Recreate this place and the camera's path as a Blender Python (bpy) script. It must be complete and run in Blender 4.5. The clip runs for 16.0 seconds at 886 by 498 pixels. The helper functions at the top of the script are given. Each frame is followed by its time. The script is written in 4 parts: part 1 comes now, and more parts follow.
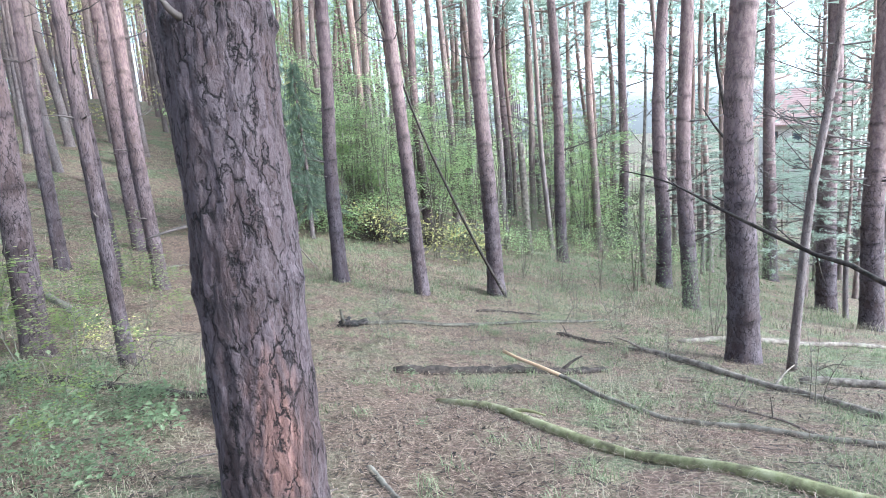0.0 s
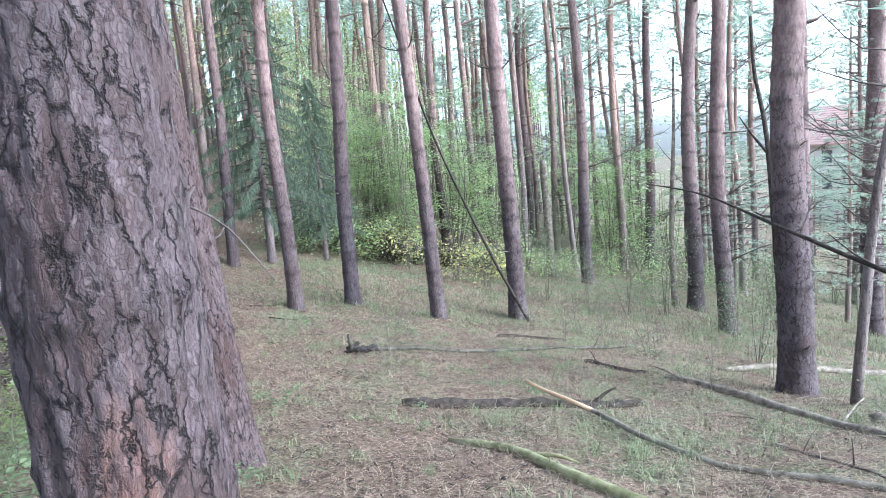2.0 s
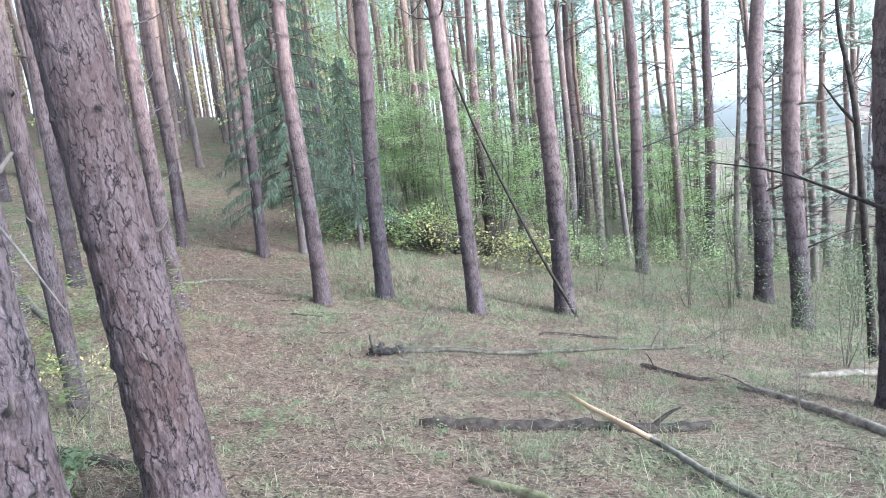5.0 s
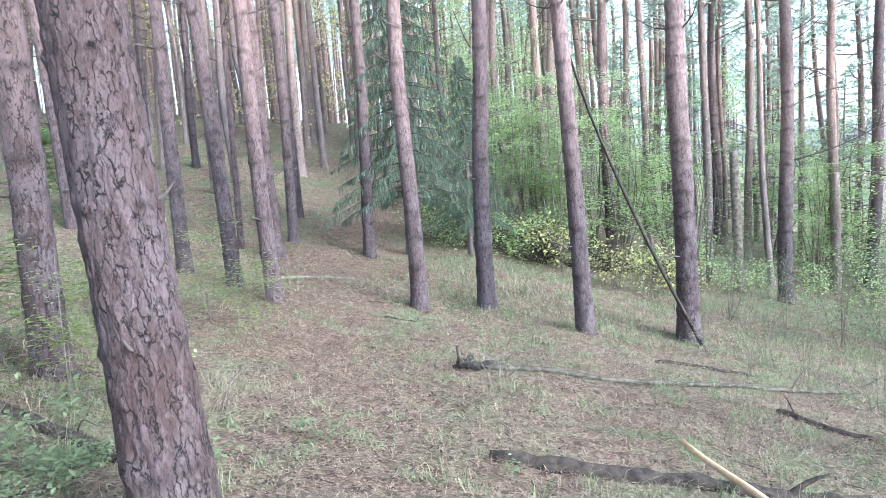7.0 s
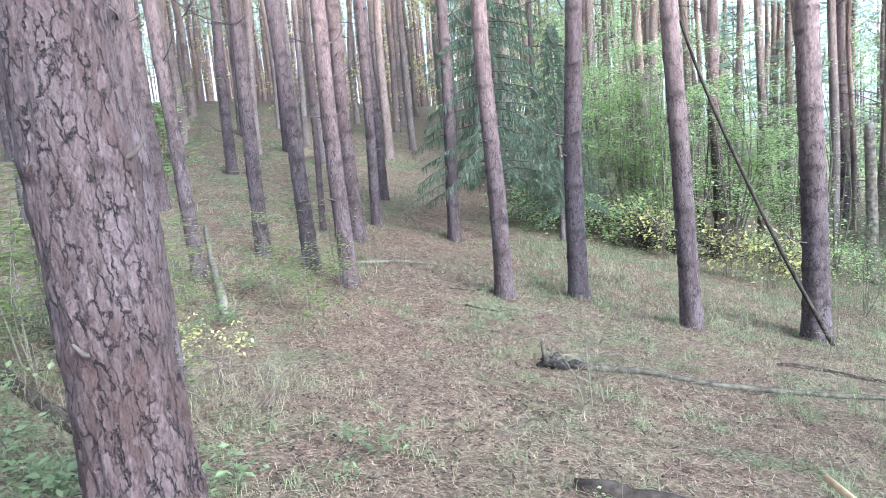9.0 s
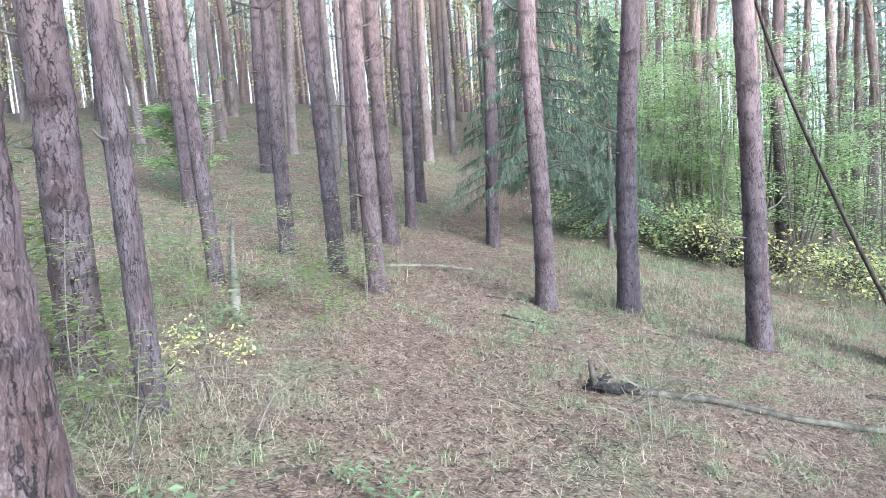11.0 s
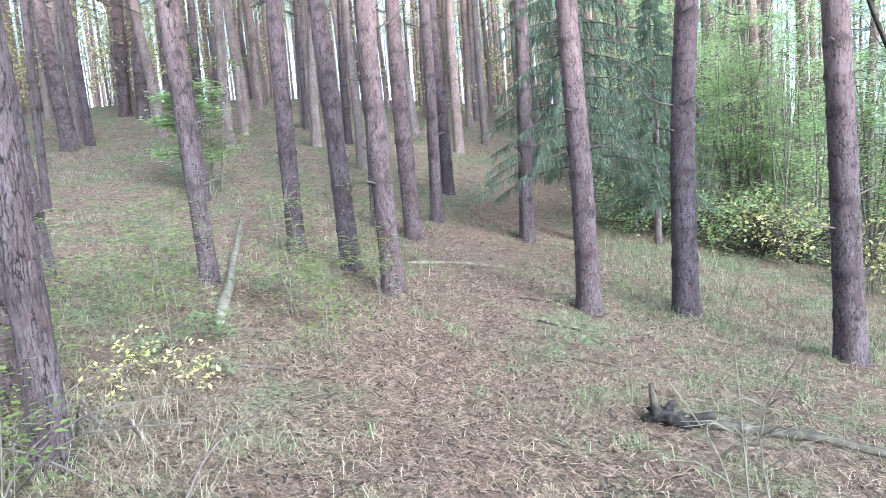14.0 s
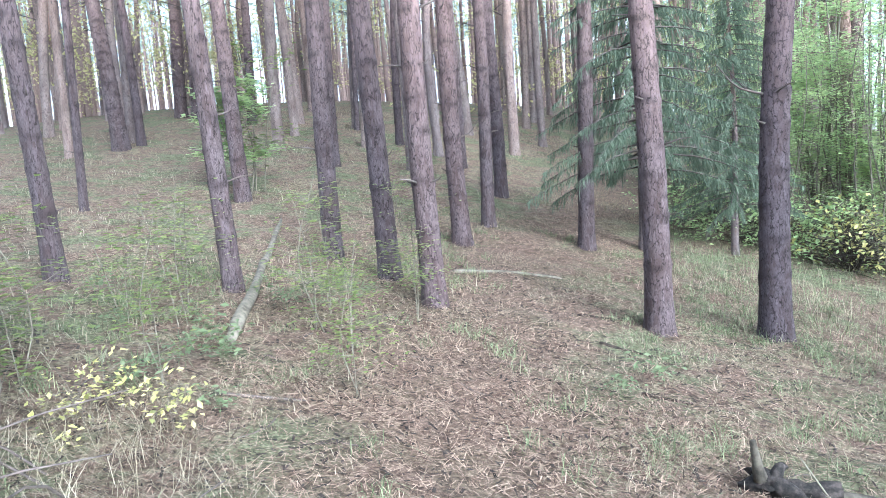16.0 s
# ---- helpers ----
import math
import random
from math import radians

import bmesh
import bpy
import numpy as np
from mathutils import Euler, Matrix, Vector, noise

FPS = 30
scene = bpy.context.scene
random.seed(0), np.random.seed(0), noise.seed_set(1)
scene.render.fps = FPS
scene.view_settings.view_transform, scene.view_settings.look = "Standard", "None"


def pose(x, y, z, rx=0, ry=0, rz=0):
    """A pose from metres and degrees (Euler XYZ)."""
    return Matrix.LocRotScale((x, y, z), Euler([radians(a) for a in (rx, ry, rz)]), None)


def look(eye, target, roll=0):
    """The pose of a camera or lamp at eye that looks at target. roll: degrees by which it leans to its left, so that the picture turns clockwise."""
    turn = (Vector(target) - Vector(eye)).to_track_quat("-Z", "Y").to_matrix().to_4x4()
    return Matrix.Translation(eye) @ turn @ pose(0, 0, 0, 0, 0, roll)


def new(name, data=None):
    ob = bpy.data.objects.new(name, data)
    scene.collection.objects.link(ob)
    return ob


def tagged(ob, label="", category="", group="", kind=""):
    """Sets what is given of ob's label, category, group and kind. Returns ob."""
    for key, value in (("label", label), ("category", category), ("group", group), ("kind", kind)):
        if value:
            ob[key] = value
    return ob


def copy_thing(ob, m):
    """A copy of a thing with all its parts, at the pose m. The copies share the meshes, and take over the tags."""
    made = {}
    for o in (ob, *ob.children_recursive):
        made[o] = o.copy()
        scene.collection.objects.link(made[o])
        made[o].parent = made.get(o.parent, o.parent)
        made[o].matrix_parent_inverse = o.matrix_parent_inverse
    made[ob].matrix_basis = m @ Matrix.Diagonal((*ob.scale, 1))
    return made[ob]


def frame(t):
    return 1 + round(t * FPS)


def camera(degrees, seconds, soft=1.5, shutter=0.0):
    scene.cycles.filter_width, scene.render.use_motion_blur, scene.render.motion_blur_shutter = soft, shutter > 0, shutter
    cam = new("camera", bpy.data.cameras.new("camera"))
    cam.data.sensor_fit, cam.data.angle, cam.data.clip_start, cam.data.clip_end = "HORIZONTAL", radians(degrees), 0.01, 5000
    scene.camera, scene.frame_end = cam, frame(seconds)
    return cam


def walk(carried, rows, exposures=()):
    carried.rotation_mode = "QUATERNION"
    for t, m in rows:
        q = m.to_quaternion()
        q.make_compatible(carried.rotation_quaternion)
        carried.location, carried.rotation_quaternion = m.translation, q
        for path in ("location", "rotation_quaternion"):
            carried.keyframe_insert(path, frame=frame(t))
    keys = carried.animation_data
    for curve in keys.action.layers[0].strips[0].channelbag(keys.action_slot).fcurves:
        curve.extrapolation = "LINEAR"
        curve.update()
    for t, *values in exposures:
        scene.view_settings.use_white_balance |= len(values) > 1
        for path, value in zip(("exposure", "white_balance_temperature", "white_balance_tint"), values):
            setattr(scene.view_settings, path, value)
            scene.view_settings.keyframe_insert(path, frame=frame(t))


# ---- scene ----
KELVIN, TINT = 5090, 4
cam = camera(68.4, 16.0, soft=0.85)
ROWS = [
    (0, 0.244, 0.264, 1.755, 78.81, 4.68, 1.79),
    (0.5, 0.226, 0.462, 1.734, 79.60, 5.03, 0.28),
    (1, 0.230, 0.785, 1.631, 80.51, 5.04, 1.22),
    (1.5, 0.292, 0.923, 1.591, 80.94, 4.48, 3.35),
    (2, 0.280, 1.112, 1.503, 81.08, 5.19, 3.65),
    (2.5, 0.278, 1.342, 1.492, 79.52, 6.05, 3.07),
    (3, 0.328, 1.583, 1.443, 80.33, 5.94, 5.89),
    (3.5, 0.389, 1.737, 1.418, 80.29, 5.54, 6.45),
    (4, 0.370, 1.948, 1.367, 80.38, 5.57, 6.41),
    (4.2, 0.373, 2.027, 1.367, 79.94, 5.81, 6.72),
    (6.3, 0.492, 2.924, 1.122, 82.04, 5.43, 14.02),
    (6.5, 0.486, 3.041, 1.081, 82.34, 5.07, 16.18),
    (7, 0.555, 3.244, 1.049, 82.54, 4.50, 19.26),
    (7.5, 0.485, 3.464, 0.989, 82.19, 4.97, 21.05),
    (8, 0.428, 3.677, 0.977, 81.31, 5.43, 22.96),
    (8.5, 0.388, 3.918, 0.914, 81.90, 5.01, 25.75),
    (9, 0.360, 4.130, 0.891, 81.93, 5.23, 27.51),
    (11.3, -0.075, 5.057, 0.666, 83.73, 4.43, 31.99),
    (11.5, -0.107, 5.119, 0.670, 84.75, 4.52, 32.45),
    (12, -0.206, 5.304, 0.618, 83.94, 4.77, 33.03),
    (12.5, -0.270, 5.512, 0.584, 83.38, 5.07, 35.03),
    (13, -0.381, 5.744, 0.551, 82.44, 4.26, 35.65),
    (13.5, -0.507, 5.923, 0.554, 82.86, 4.94, 34.34),
    (14, -0.595, 6.113, 0.471, 83.04, 4.85, 34.29),
    (14.5, -0.680, 6.320, 0.468, 81.59, 5.36, 34.67),
    (15, -0.830, 6.489, 0.449, 81.90, 4.40, 35.39),
    (15.5, -0.960, 6.692, 0.445, 82.86, 4.88, 36.13),
    (16, -1.082, 6.955, 0.382, 83.86, 4.49, 39.23),
]
walk(cam, [(t, pose(x, y, z, rx, ry, rz)) for t, x, y, z, rx, ry, rz in ROWS], [(t, stops, KELVIN, TINT) for t, stops in ((0.0, 2.74), (4.0, 2.74), (7.0, 2.93), (9.0, 2.88), (12.5, 2.93), (16.0, 2.95))])

# ---- light: open sky with a weak, wide evening sun from the open side ----
SUN_ELEVATION, SUN_AZIMUTH = radians(30), radians(108)
world = bpy.data.worlds.new("sky")
scene.world = world
world.use_nodes = True
sky = world.node_tree.nodes.new("ShaderNodeTexSky")
sky.sky_type, sky.sun_disc = "NISHITA", False
sky.sun_elevation, sky.sun_rotation = SUN_ELEVATION, SUN_AZIMUTH
sky.air_density, sky.dust_density = 0.8, 2.5
back = world.node_tree.nodes["Background"]
back.inputs["Strength"].default_value = 0.15
haze = world.node_tree.nodes.new("ShaderNodeHueSaturation")
haze.inputs["Saturation"].default_value = 0.4
world.node_tree.links.new(sky.outputs["Color"], haze.inputs["Color"])
world.node_tree.links.new(haze.outputs["Color"], back.inputs["Color"])

sun = new("sun", bpy.data.lights.new("sun", "SUN"))
sun.data.energy, sun.data.angle, sun.data.color = 0.85, radians(28), (1.0, 0.95, 0.89)
sun.matrix_world = look((0, 0, 30), Vector((0, 0, 30)) - Vector((math.sin(SUN_AZIMUTH) * math.cos(SUN_ELEVATION), math.cos(SUN_AZIMUTH) * math.cos(SUN_ELEVATION), math.sin(SUN_ELEVATION))))

rng = np.random.default_rng(7)


# ---- materials ----
def material(name, roughness=0.85):
    m = bpy.data.materials.new(name)
    m.use_nodes = True
    n = m.node_tree.nodes
    n["Principled BSDF"].inputs["Roughness"].default_value = roughness
    n["Principled BSDF"].inputs["Specular IOR Level"].default_value = 0.25
    return m, n, m.node_tree.links, n["Principled BSDF"]


def noise_tex(n, l, vec, scale, detail=4.0, rough=0.6, distortion=0.0):
    t = n.new("ShaderNodeTexNoise")
    t.inputs["Scale"].default_value, t.inputs["Detail"].default_value = scale, detail
    t.inputs["Roughness"].default_value, t.inputs["Distortion"].default_value = rough, distortion
    if vec is not None:
        l.new(vec, t.inputs["Vector"])
    return t.outputs["Fac"]


def ramp(n, l, fac, stops):
    r = n.new("ShaderNodeValToRGB")
    e = r.color_ramp.elements
    while len(e) < len(stops):
        e.new(0.5)
    for el, (p, c) in zip(e, stops):
        el.position, el.color = p, (*c, 1)
    l.new(fac, r.inputs["Fac"])
    return r.outputs["Color"]


def mix(n, l, fac, a, b, kind="MIX"):
    m = n.new("ShaderNodeMix")
    m.data_type, m.blend_type = "RGBA", kind
    for s, v in ((m.inputs[0], fac), (m.inputs[6], a), (m.inputs[7], b)):
        if isinstance(v, (int, float)):
            s.default_value = v
        elif isinstance(v, tuple):
            s.default_value = (*v, 1)
        else:
            l.new(v, s)
    return m.outputs[2]


def maprange(n, l, val, a, b, c=0.0, d=1.0):
    r = n.new("ShaderNodeMapRange")
    r.interpolation_type = "SMOOTHSTEP"
    for i, v in enumerate((a, b, c, d)):
        r.inputs[i + 1].default_value = v
    l.new(val, r.inputs[0])
    return r.outputs[0]


def bump(n, l, bsdf, height, strength, distance):
    b = n.new("ShaderNodeBump")
    b.inputs["Strength"].default_value, b.inputs["Distance"].default_value = strength, distance
    l.new(height, b.inputs["Height"])
    l.new(b.outputs["Normal"], bsdf.inputs["Normal"])


def coords(n, l, scale=(1, 1, 1)):
    c, m = n.new("ShaderNodeTexCoord"), n.new("ShaderNodeMapping")
    m.inputs["Scale"].default_value = scale
    l.new(c.outputs["Object"], m.inputs["Vector"])
    return m.outputs["Vector"], c


def attribute(n, name):
    a = n.new("ShaderNodeAttribute")
    a.attribute_name = name
    return a.outputs["Fac"]


def voronoi(n, l, vec, scale, feature, out):
    t = n.new("ShaderNodeTexVoronoi")
    t.feature = feature
    t.inputs["Scale"].default_value = scale
    l.new(vec, t.inputs["Vector"])
    return t.outputs[out]


def warped(n, l, vec, scale, amount, stretch):
    """Coordinates shaken by noise and then stretched along the stem."""
    t, a, k, m = n.new("ShaderNodeTexNoise"), n.new("ShaderNodeVectorMath"), n.new("ShaderNodeVectorMath"), n.new("ShaderNodeMapping")
    t.inputs["Scale"].default_value, t.inputs["Detail"].default_value, t.inputs["Roughness"].default_value = scale, 5, 0.68
    l.new(vec, t.inputs["Vector"])
    k.operation = "MULTIPLY_ADD"
    k.inputs[1].default_value = (amount, amount, amount)
    l.new(t.outputs["Color"], k.inputs[0])
    l.new(vec, k.inputs[2])
    m.inputs["Scale"].default_value = (1, 1, stretch)
    l.new(k.outputs[0], m.inputs["Vector"])
    return m.outputs["Vector"]


def arith(n, l, kind, a, b):
    m = n.new("ShaderNodeMath")
    m.operation = kind
    for s, v in ((m.inputs[0], a), (m.inputs[1], b)):
        if isinstance(v, (int, float)):
            s.default_value = v
        else:
            l.new(v, s)
    return m.outputs[0]


def bark_material(name, plate_a, plate_b, fissure, upper, low, high, cells=25.0, relief=0.014, crack_width=0.10):
    """Pine bark: tall plates parted by dark cracks, thin flakes on the plates, smoother and redder high up."""
    m, n, l, bsdf = material(name, 0.88)
    v, c = coords(n, l)
    stretched, _ = coords(n, l, (1, 1, 0.35))
    info = n.new("ShaderNodeObjectInfo")
    big = noise_tex(n, l, stretched, 5.0, 3)
    mid = noise_tex(n, l, stretched, 22.0, 4, 0.65)
    fine = noise_tex(n, l, stretched, 90.0, 5, 0.7)
    wv = warped(n, l, v, 17.0, 0.065, 0.25)
    edge = voronoi(n, l, wv, cells, "DISTANCE_TO_EDGE", "Distance")
    tone = voronoi(n, l, wv, cells, "F1", "Color")
    fv = warped(n, l, v, 40.0, 0.03, 0.5)
    flake = maprange(n, l, voronoi(n, l, fv, cells * 3.4, "DISTANCE_TO_EDGE", "Distance"), 0.0, 0.16)
    ftone = voronoi(n, l, fv, cells * 3.4, "F1", "Color")
    depth = maprange(n, l, noise_tex(n, l, stretched, 19.0, 3, 0.7), 0.40, 0.60, 0.08, 1.0)
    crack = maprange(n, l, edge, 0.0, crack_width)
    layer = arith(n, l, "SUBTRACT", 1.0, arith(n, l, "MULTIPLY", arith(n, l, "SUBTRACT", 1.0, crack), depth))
    plates = mix(n, l, maprange(n, l, big, 0.38, 0.62), plate_a, plate_b)
    plates = mix(n, l, maprange(n, l, tone, 0.25, 0.85, 0.0, 0.5), plates, (plate_b[0] * 1.25, plate_b[1] * 1.25, plate_b[2] * 1.3))
    plates = mix(n, l, maprange(n, l, ftone, 0.45, 0.95, 0.0, 0.6), plates, (plate_a[0] * 0.62, plate_a[1] * 0.55, plate_a[2] * 0.52))
    plates = mix(n, l, maprange(n, l, mid, 0.55, 0.75, 0.0, 0.8), plates, (plate_b[0] * 1.5, plate_b[1] * 1.52, plate_b[2] * 1.55))
    plates = mix(n, l, maprange(n, l, fine, 0.5, 0.78, 0.0, 0.8), plates, (plate_a[0] * 0.7, plate_a[1] * 0.64, plate_a[2] * 0.6))
    red = mix(n, l, maprange(n, l, mid, 0.35, 0.65), (0.105, 0.058, 0.048), (0.20, 0.115, 0.092))
    plates = mix(n, l, attribute(n, "flaked"), plates, red)
    sep = n.new("ShaderNodeSeparateXYZ")
    l.new(c.outputs["Object"], sep.inputs[0])
    height = n.new("ShaderNodeMath")
    height.operation = "MULTIPLY_ADD"
    l.new(big, height.inputs[0])
    height.inputs[1].default_value = 2.5
    l.new(sep.outputs["Z"], height.inputs[2])
    up = maprange(n, l, height.outputs[0], low, high)
    upcol = mix(n, l, maprange(n, l, mid, 0.35, 0.7), upper, (upper[0] * 0.6, upper[1] * 0.55, upper[2] * 0.6))
    plates = mix(n, l, up, plates, upcol)
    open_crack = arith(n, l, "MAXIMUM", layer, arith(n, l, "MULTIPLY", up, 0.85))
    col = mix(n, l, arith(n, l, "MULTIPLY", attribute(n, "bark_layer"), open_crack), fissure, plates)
    tint = ramp(n, l, info.outputs["Random"], [(0.0, (0.82, 0.80, 0.82)), (0.5, (1, 0.97, 0.95)), (1.0, (1.12, 1.02, 0.96))])
    col = mix(n, l, 1.0, col, tint, "MULTIPLY")
    l.new(col, bsdf.inputs["Base Color"])
    h = arith(n, l, "ADD", layer, arith(n, l, "MULTIPLY", flake, 0.16))
    h = arith(n, l, "ADD", h, arith(n, l, "MULTIPLY", arith(n, l, "ADD", fine, mid), 0.3))
    bump(n, l, bsdf, h, 1.0, relief)
    return m


def plain(name, stops, scale, roughness=0.85, bump_d=0.0, stretch=(1, 1, 1), island=0.0, translucent=0.0):
    """A surface of mixed tones; island varies loose pieces, translucent lets leaves glow against the light."""
    m, n, l, bsdf = material(name, roughness)
    v, c = coords(n, l, stretch)
    f = noise_tex(n, l, v, scale, 5, 0.65)
    if island:
        g = n.new("ShaderNodeNewGeometry")
        k = n.new("ShaderNodeMix")
        k.inputs[0].default_value = island
        l.new(f, k.inputs[2])
        l.new(g.outputs["Random Per Island"], k.inputs[3])
        f = k.outputs[0]
    col = ramp(n, l, f, stops)
    l.new(col, bsdf.inputs["Base Color"])
    if bump_d:
        bump(n, l, bsdf, noise_tex(n, l, v, scale * 6, 5, 0.7), 0.6, bump_d)
    if translucent:
        tr, ms = n.new("ShaderNodeBsdfTranslucent"), n.new("ShaderNodeMixShader")
        l.new(col, tr.inputs["Color"])
        ms.inputs[0].default_value = translucent
        l.new(bsdf.outputs[0], ms.inputs[1])
        l.new(tr.outputs[0], ms.inputs[2])
        l.new(ms.outputs[0], n["Material Output"].inputs["Surface"])
    return m


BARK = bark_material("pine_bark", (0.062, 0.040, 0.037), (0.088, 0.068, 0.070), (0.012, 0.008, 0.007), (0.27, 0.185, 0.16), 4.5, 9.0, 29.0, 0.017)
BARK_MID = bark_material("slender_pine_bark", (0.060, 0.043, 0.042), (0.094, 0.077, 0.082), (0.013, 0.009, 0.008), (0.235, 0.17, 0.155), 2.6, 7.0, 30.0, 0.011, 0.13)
# paler copy of the bark for far trunks, hazy light put into its colour
BARK_FAR = bark_material("lightened_far_pine_bark", (0.15, 0.118, 0.106), (0.195, 0.165, 0.155), (0.06, 0.045, 0.041), (0.34, 0.25, 0.205), 3.5, 8.0)
TWIG = plain("dead_twig", [(0.3, (0.045, 0.036, 0.031)), (0.7, (0.125, 0.10, 0.088))], 12, 0.9, 0.002)
STEM = plain("shrub_stem", [(0.3, (0.07, 0.06, 0.045)), (0.7, (0.17, 0.15, 0.11))], 14, 0.85, 0.002)
NEEDLES = plain("pine_needles", [(0.2, (0.24, 0.294, 0.228)), (0.8, (0.48, 0.54, 0.42))], 2, 0.6, island=0.6, translucent=0.6)
SPRUCE = plain("spruce_needles", [(0.15, (0.060, 0.085, 0.058)), (0.5, (0.125, 0.160, 0.108)), (0.9, (0.215, 0.25, 0.17))], 1.4, 0.6, island=0.5, translucent=0.4)
LEAF = plain("green_leaf", [(0.12, (0.17, 0.245, 0.115)), (0.5, (0.37, 0.47, 0.215)), (0.92, (0.58, 0.62, 0.32))], 0.9, 0.5, island=0.5, translucent=0.6)
LEAF_OLIVE = plain("olive_leaf", [(0.15, (0.24, 0.23, 0.10)), (0.55, (0.46, 0.42, 0.19)), (0.92, (0.64, 0.56, 0.29))], 0.35, 0.55, island=0.5, translucent=0.65)
LEAF_PALE = plain("pale_leaf", [(0.1, (0.102, 0.143, 0.0408)), (0.6, (0.19, 0.231, 0.0748)), (0.95, (0.272, 0.272, 0.0952))], 1.2, 0.55, island=0.6, translucent=0.55)
LEAF_YELLOW = plain("yellow_leaf", [(0.1, (0.21, 0.22, 0.08)), (0.6, (0.43, 0.40, 0.15)), (0.95, (0.60, 0.50, 0.22))], 1.2, 0.55, island=0.7, translucent=0.4)
HERB = plain("herb_leaf", [(0.1, (0.0809, 0.104, 0.052)), (0.6, (0.145, 0.179, 0.0892)), (0.95, (0.214, 0.237, 0.133))], 1.0, 0.6, island=0.6, translucent=0.35)
DRY = plain("dry_grass", [(0.15, (0.060, 0.046, 0.029)), (0.5, (0.200, 0.167, 0.110)), (0.9, (0.42, 0.37, 0.27))], 0.8, 0.8, island=0.75, translucent=0.2)
GREEN = plain("green_grass", [(0.15, (0.055, 0.072, 0.032)), (0.5, (0.155, 0.180, 0.092)), (0.9, (0.29, 0.305, 0.175))], 0.8, 0.75, island=0.7, translucent=0.25)
LITTER = plain("needle_litter", [(0.15, (0.040, 0.023, 0.016)), (0.5, (0.155, 0.099, 0.070)), (0.9, (0.41, 0.305, 0.222))], 0.9, 0.8, island=0.82)
LOG_GREY = plain("grey_log", [(0.35, (0.065, 0.0504, 0.039)), (0.5, (0.146, 0.118, 0.0935)), (0.65, (0.244, 0.208, 0.166))], 9, 0.9, 0.01, (1, 1, 1))
LOG_GREEN = plain("mossy_log", [(0.35, (0.075, 0.066, 0.034)), (0.5, (0.165, 0.158, 0.074)), (0.65, (0.25, 0.235, 0.135))], 7, 0.9, 0.01)
LOG_DARK = plain("rotten_log", [(0.35, (0.0124, 0.00955, 0.00747)), (0.5, (0.0352, 0.0261, 0.0207)), (0.68, (0.0663, 0.0518, 0.0415))], 11, 0.95, 0.015)
LOG_PALE = plain("peeled_log", [(0.35, (0.0595, 0.0504, 0.0371)), (0.5, (0.13, 0.112, 0.0854)), (0.65, (0.189, 0.165, 0.13))], 8, 0.8, 0.006)
POLE = plain("weathered_pole", [(0.35, (0.0264, 0.0221, 0.0163)), (0.5, (0.0648, 0.0552, 0.0408)), (0.65, (0.103, 0.0912, 0.0696))], 9, 0.9, 0.008)
FRESH = plain("fresh_wood", [(0.3, (0.384, 0.24, 0.128)), (0.7, (0.528, 0.384, 0.24))], 20, 0.7, 0.004)
CHAR = plain("charred_root", [(0.35, (0.010, 0.009, 0.008)), (0.5, (0.028, 0.023, 0.020)), (0.68, (0.065, 0.052, 0.045))], 22, 0.95, 0.02)
# roof tile colour is lightened to stand in for distance haze
ROOF = plain("hazed_clay_tile", [(0.3, (0.42, 0.26, 0.21)), (0.7, (0.54, 0.36, 0.30))], 3, 0.8)
PLASTER = plain("house_plaster", [(0.3, (0.55, 0.50, 0.44)), (0.7, (0.68, 0.63, 0.57))], 2, 0.9)
# timber paled the same way, with the haze put into its colour
DARK_WOOD = plain("hazed_dark_timber", [(0.3, (0.10, 0.065, 0.05)), (0.7, (0.19, 0.12, 0.09))], 8, 0.8)
PANE, pn, pl, pb = material("window_pane", 0.1)
pb.inputs["Base Color"].default_value = (0.08, 0.09, 0.10, 1)


def ground_material():
    m, n, l, bsdf = material("forest_floor", 0.95)
    v, c = coords(n, l)
    a = noise_tex(n, l, v, 0.9, 5, 0.7)
    b = noise_tex(n, l, v, 2.6, 5, 0.75)
    f = noise_tex(n, l, v, 28.0, 6, 0.8)
    g = noise_tex(n, l, v, 160.0, 3, 0.7)
    litter = ramp(n, l, f, [(0.36, (0.042, 0.026, 0.019)), (0.5, (0.135, 0.088, 0.063)), (0.64, (0.26, 0.185, 0.135))])
    dry = ramp(n, l, f, [(0.36, (0.045, 0.034, 0.021)), (0.5, (0.155, 0.122, 0.077)), (0.64, (0.30, 0.25, 0.165))])
    moss = ramp(n, l, f, [(0.36, (0.030, 0.034, 0.017)), (0.5, (0.105, 0.112, 0.057)), (0.64, (0.22, 0.22, 0.125))])
    col = mix(n, l, maprange(n, l, b, 0.47, 0.56), litter, dry)
    col = mix(n, l, maprange(n, l, a, 0.48, 0.58), col, moss)
    col = mix(n, l, attribute(n, "trodden"), col, litter)
    shaded_hollow = noise_tex(n, l, v, 8.0, 4, 0.7)
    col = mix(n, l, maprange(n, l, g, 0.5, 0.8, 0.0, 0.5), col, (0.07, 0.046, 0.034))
    # shade in the low spots of the bump, painted as near-black brown
    col = mix(n, l, maprange(n, l, shaded_hollow, 0.38, 0.50, 0.6, 0.0), col, (0.030, 0.020, 0.014))
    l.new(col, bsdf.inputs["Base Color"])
    bump(n, l, bsdf, arith(n, l, "ADD", arith(n, l, "MULTIPLY", shaded_hollow, 1.6), f), 1.0, 0.035)
    return m


FLOOR = ground_material()


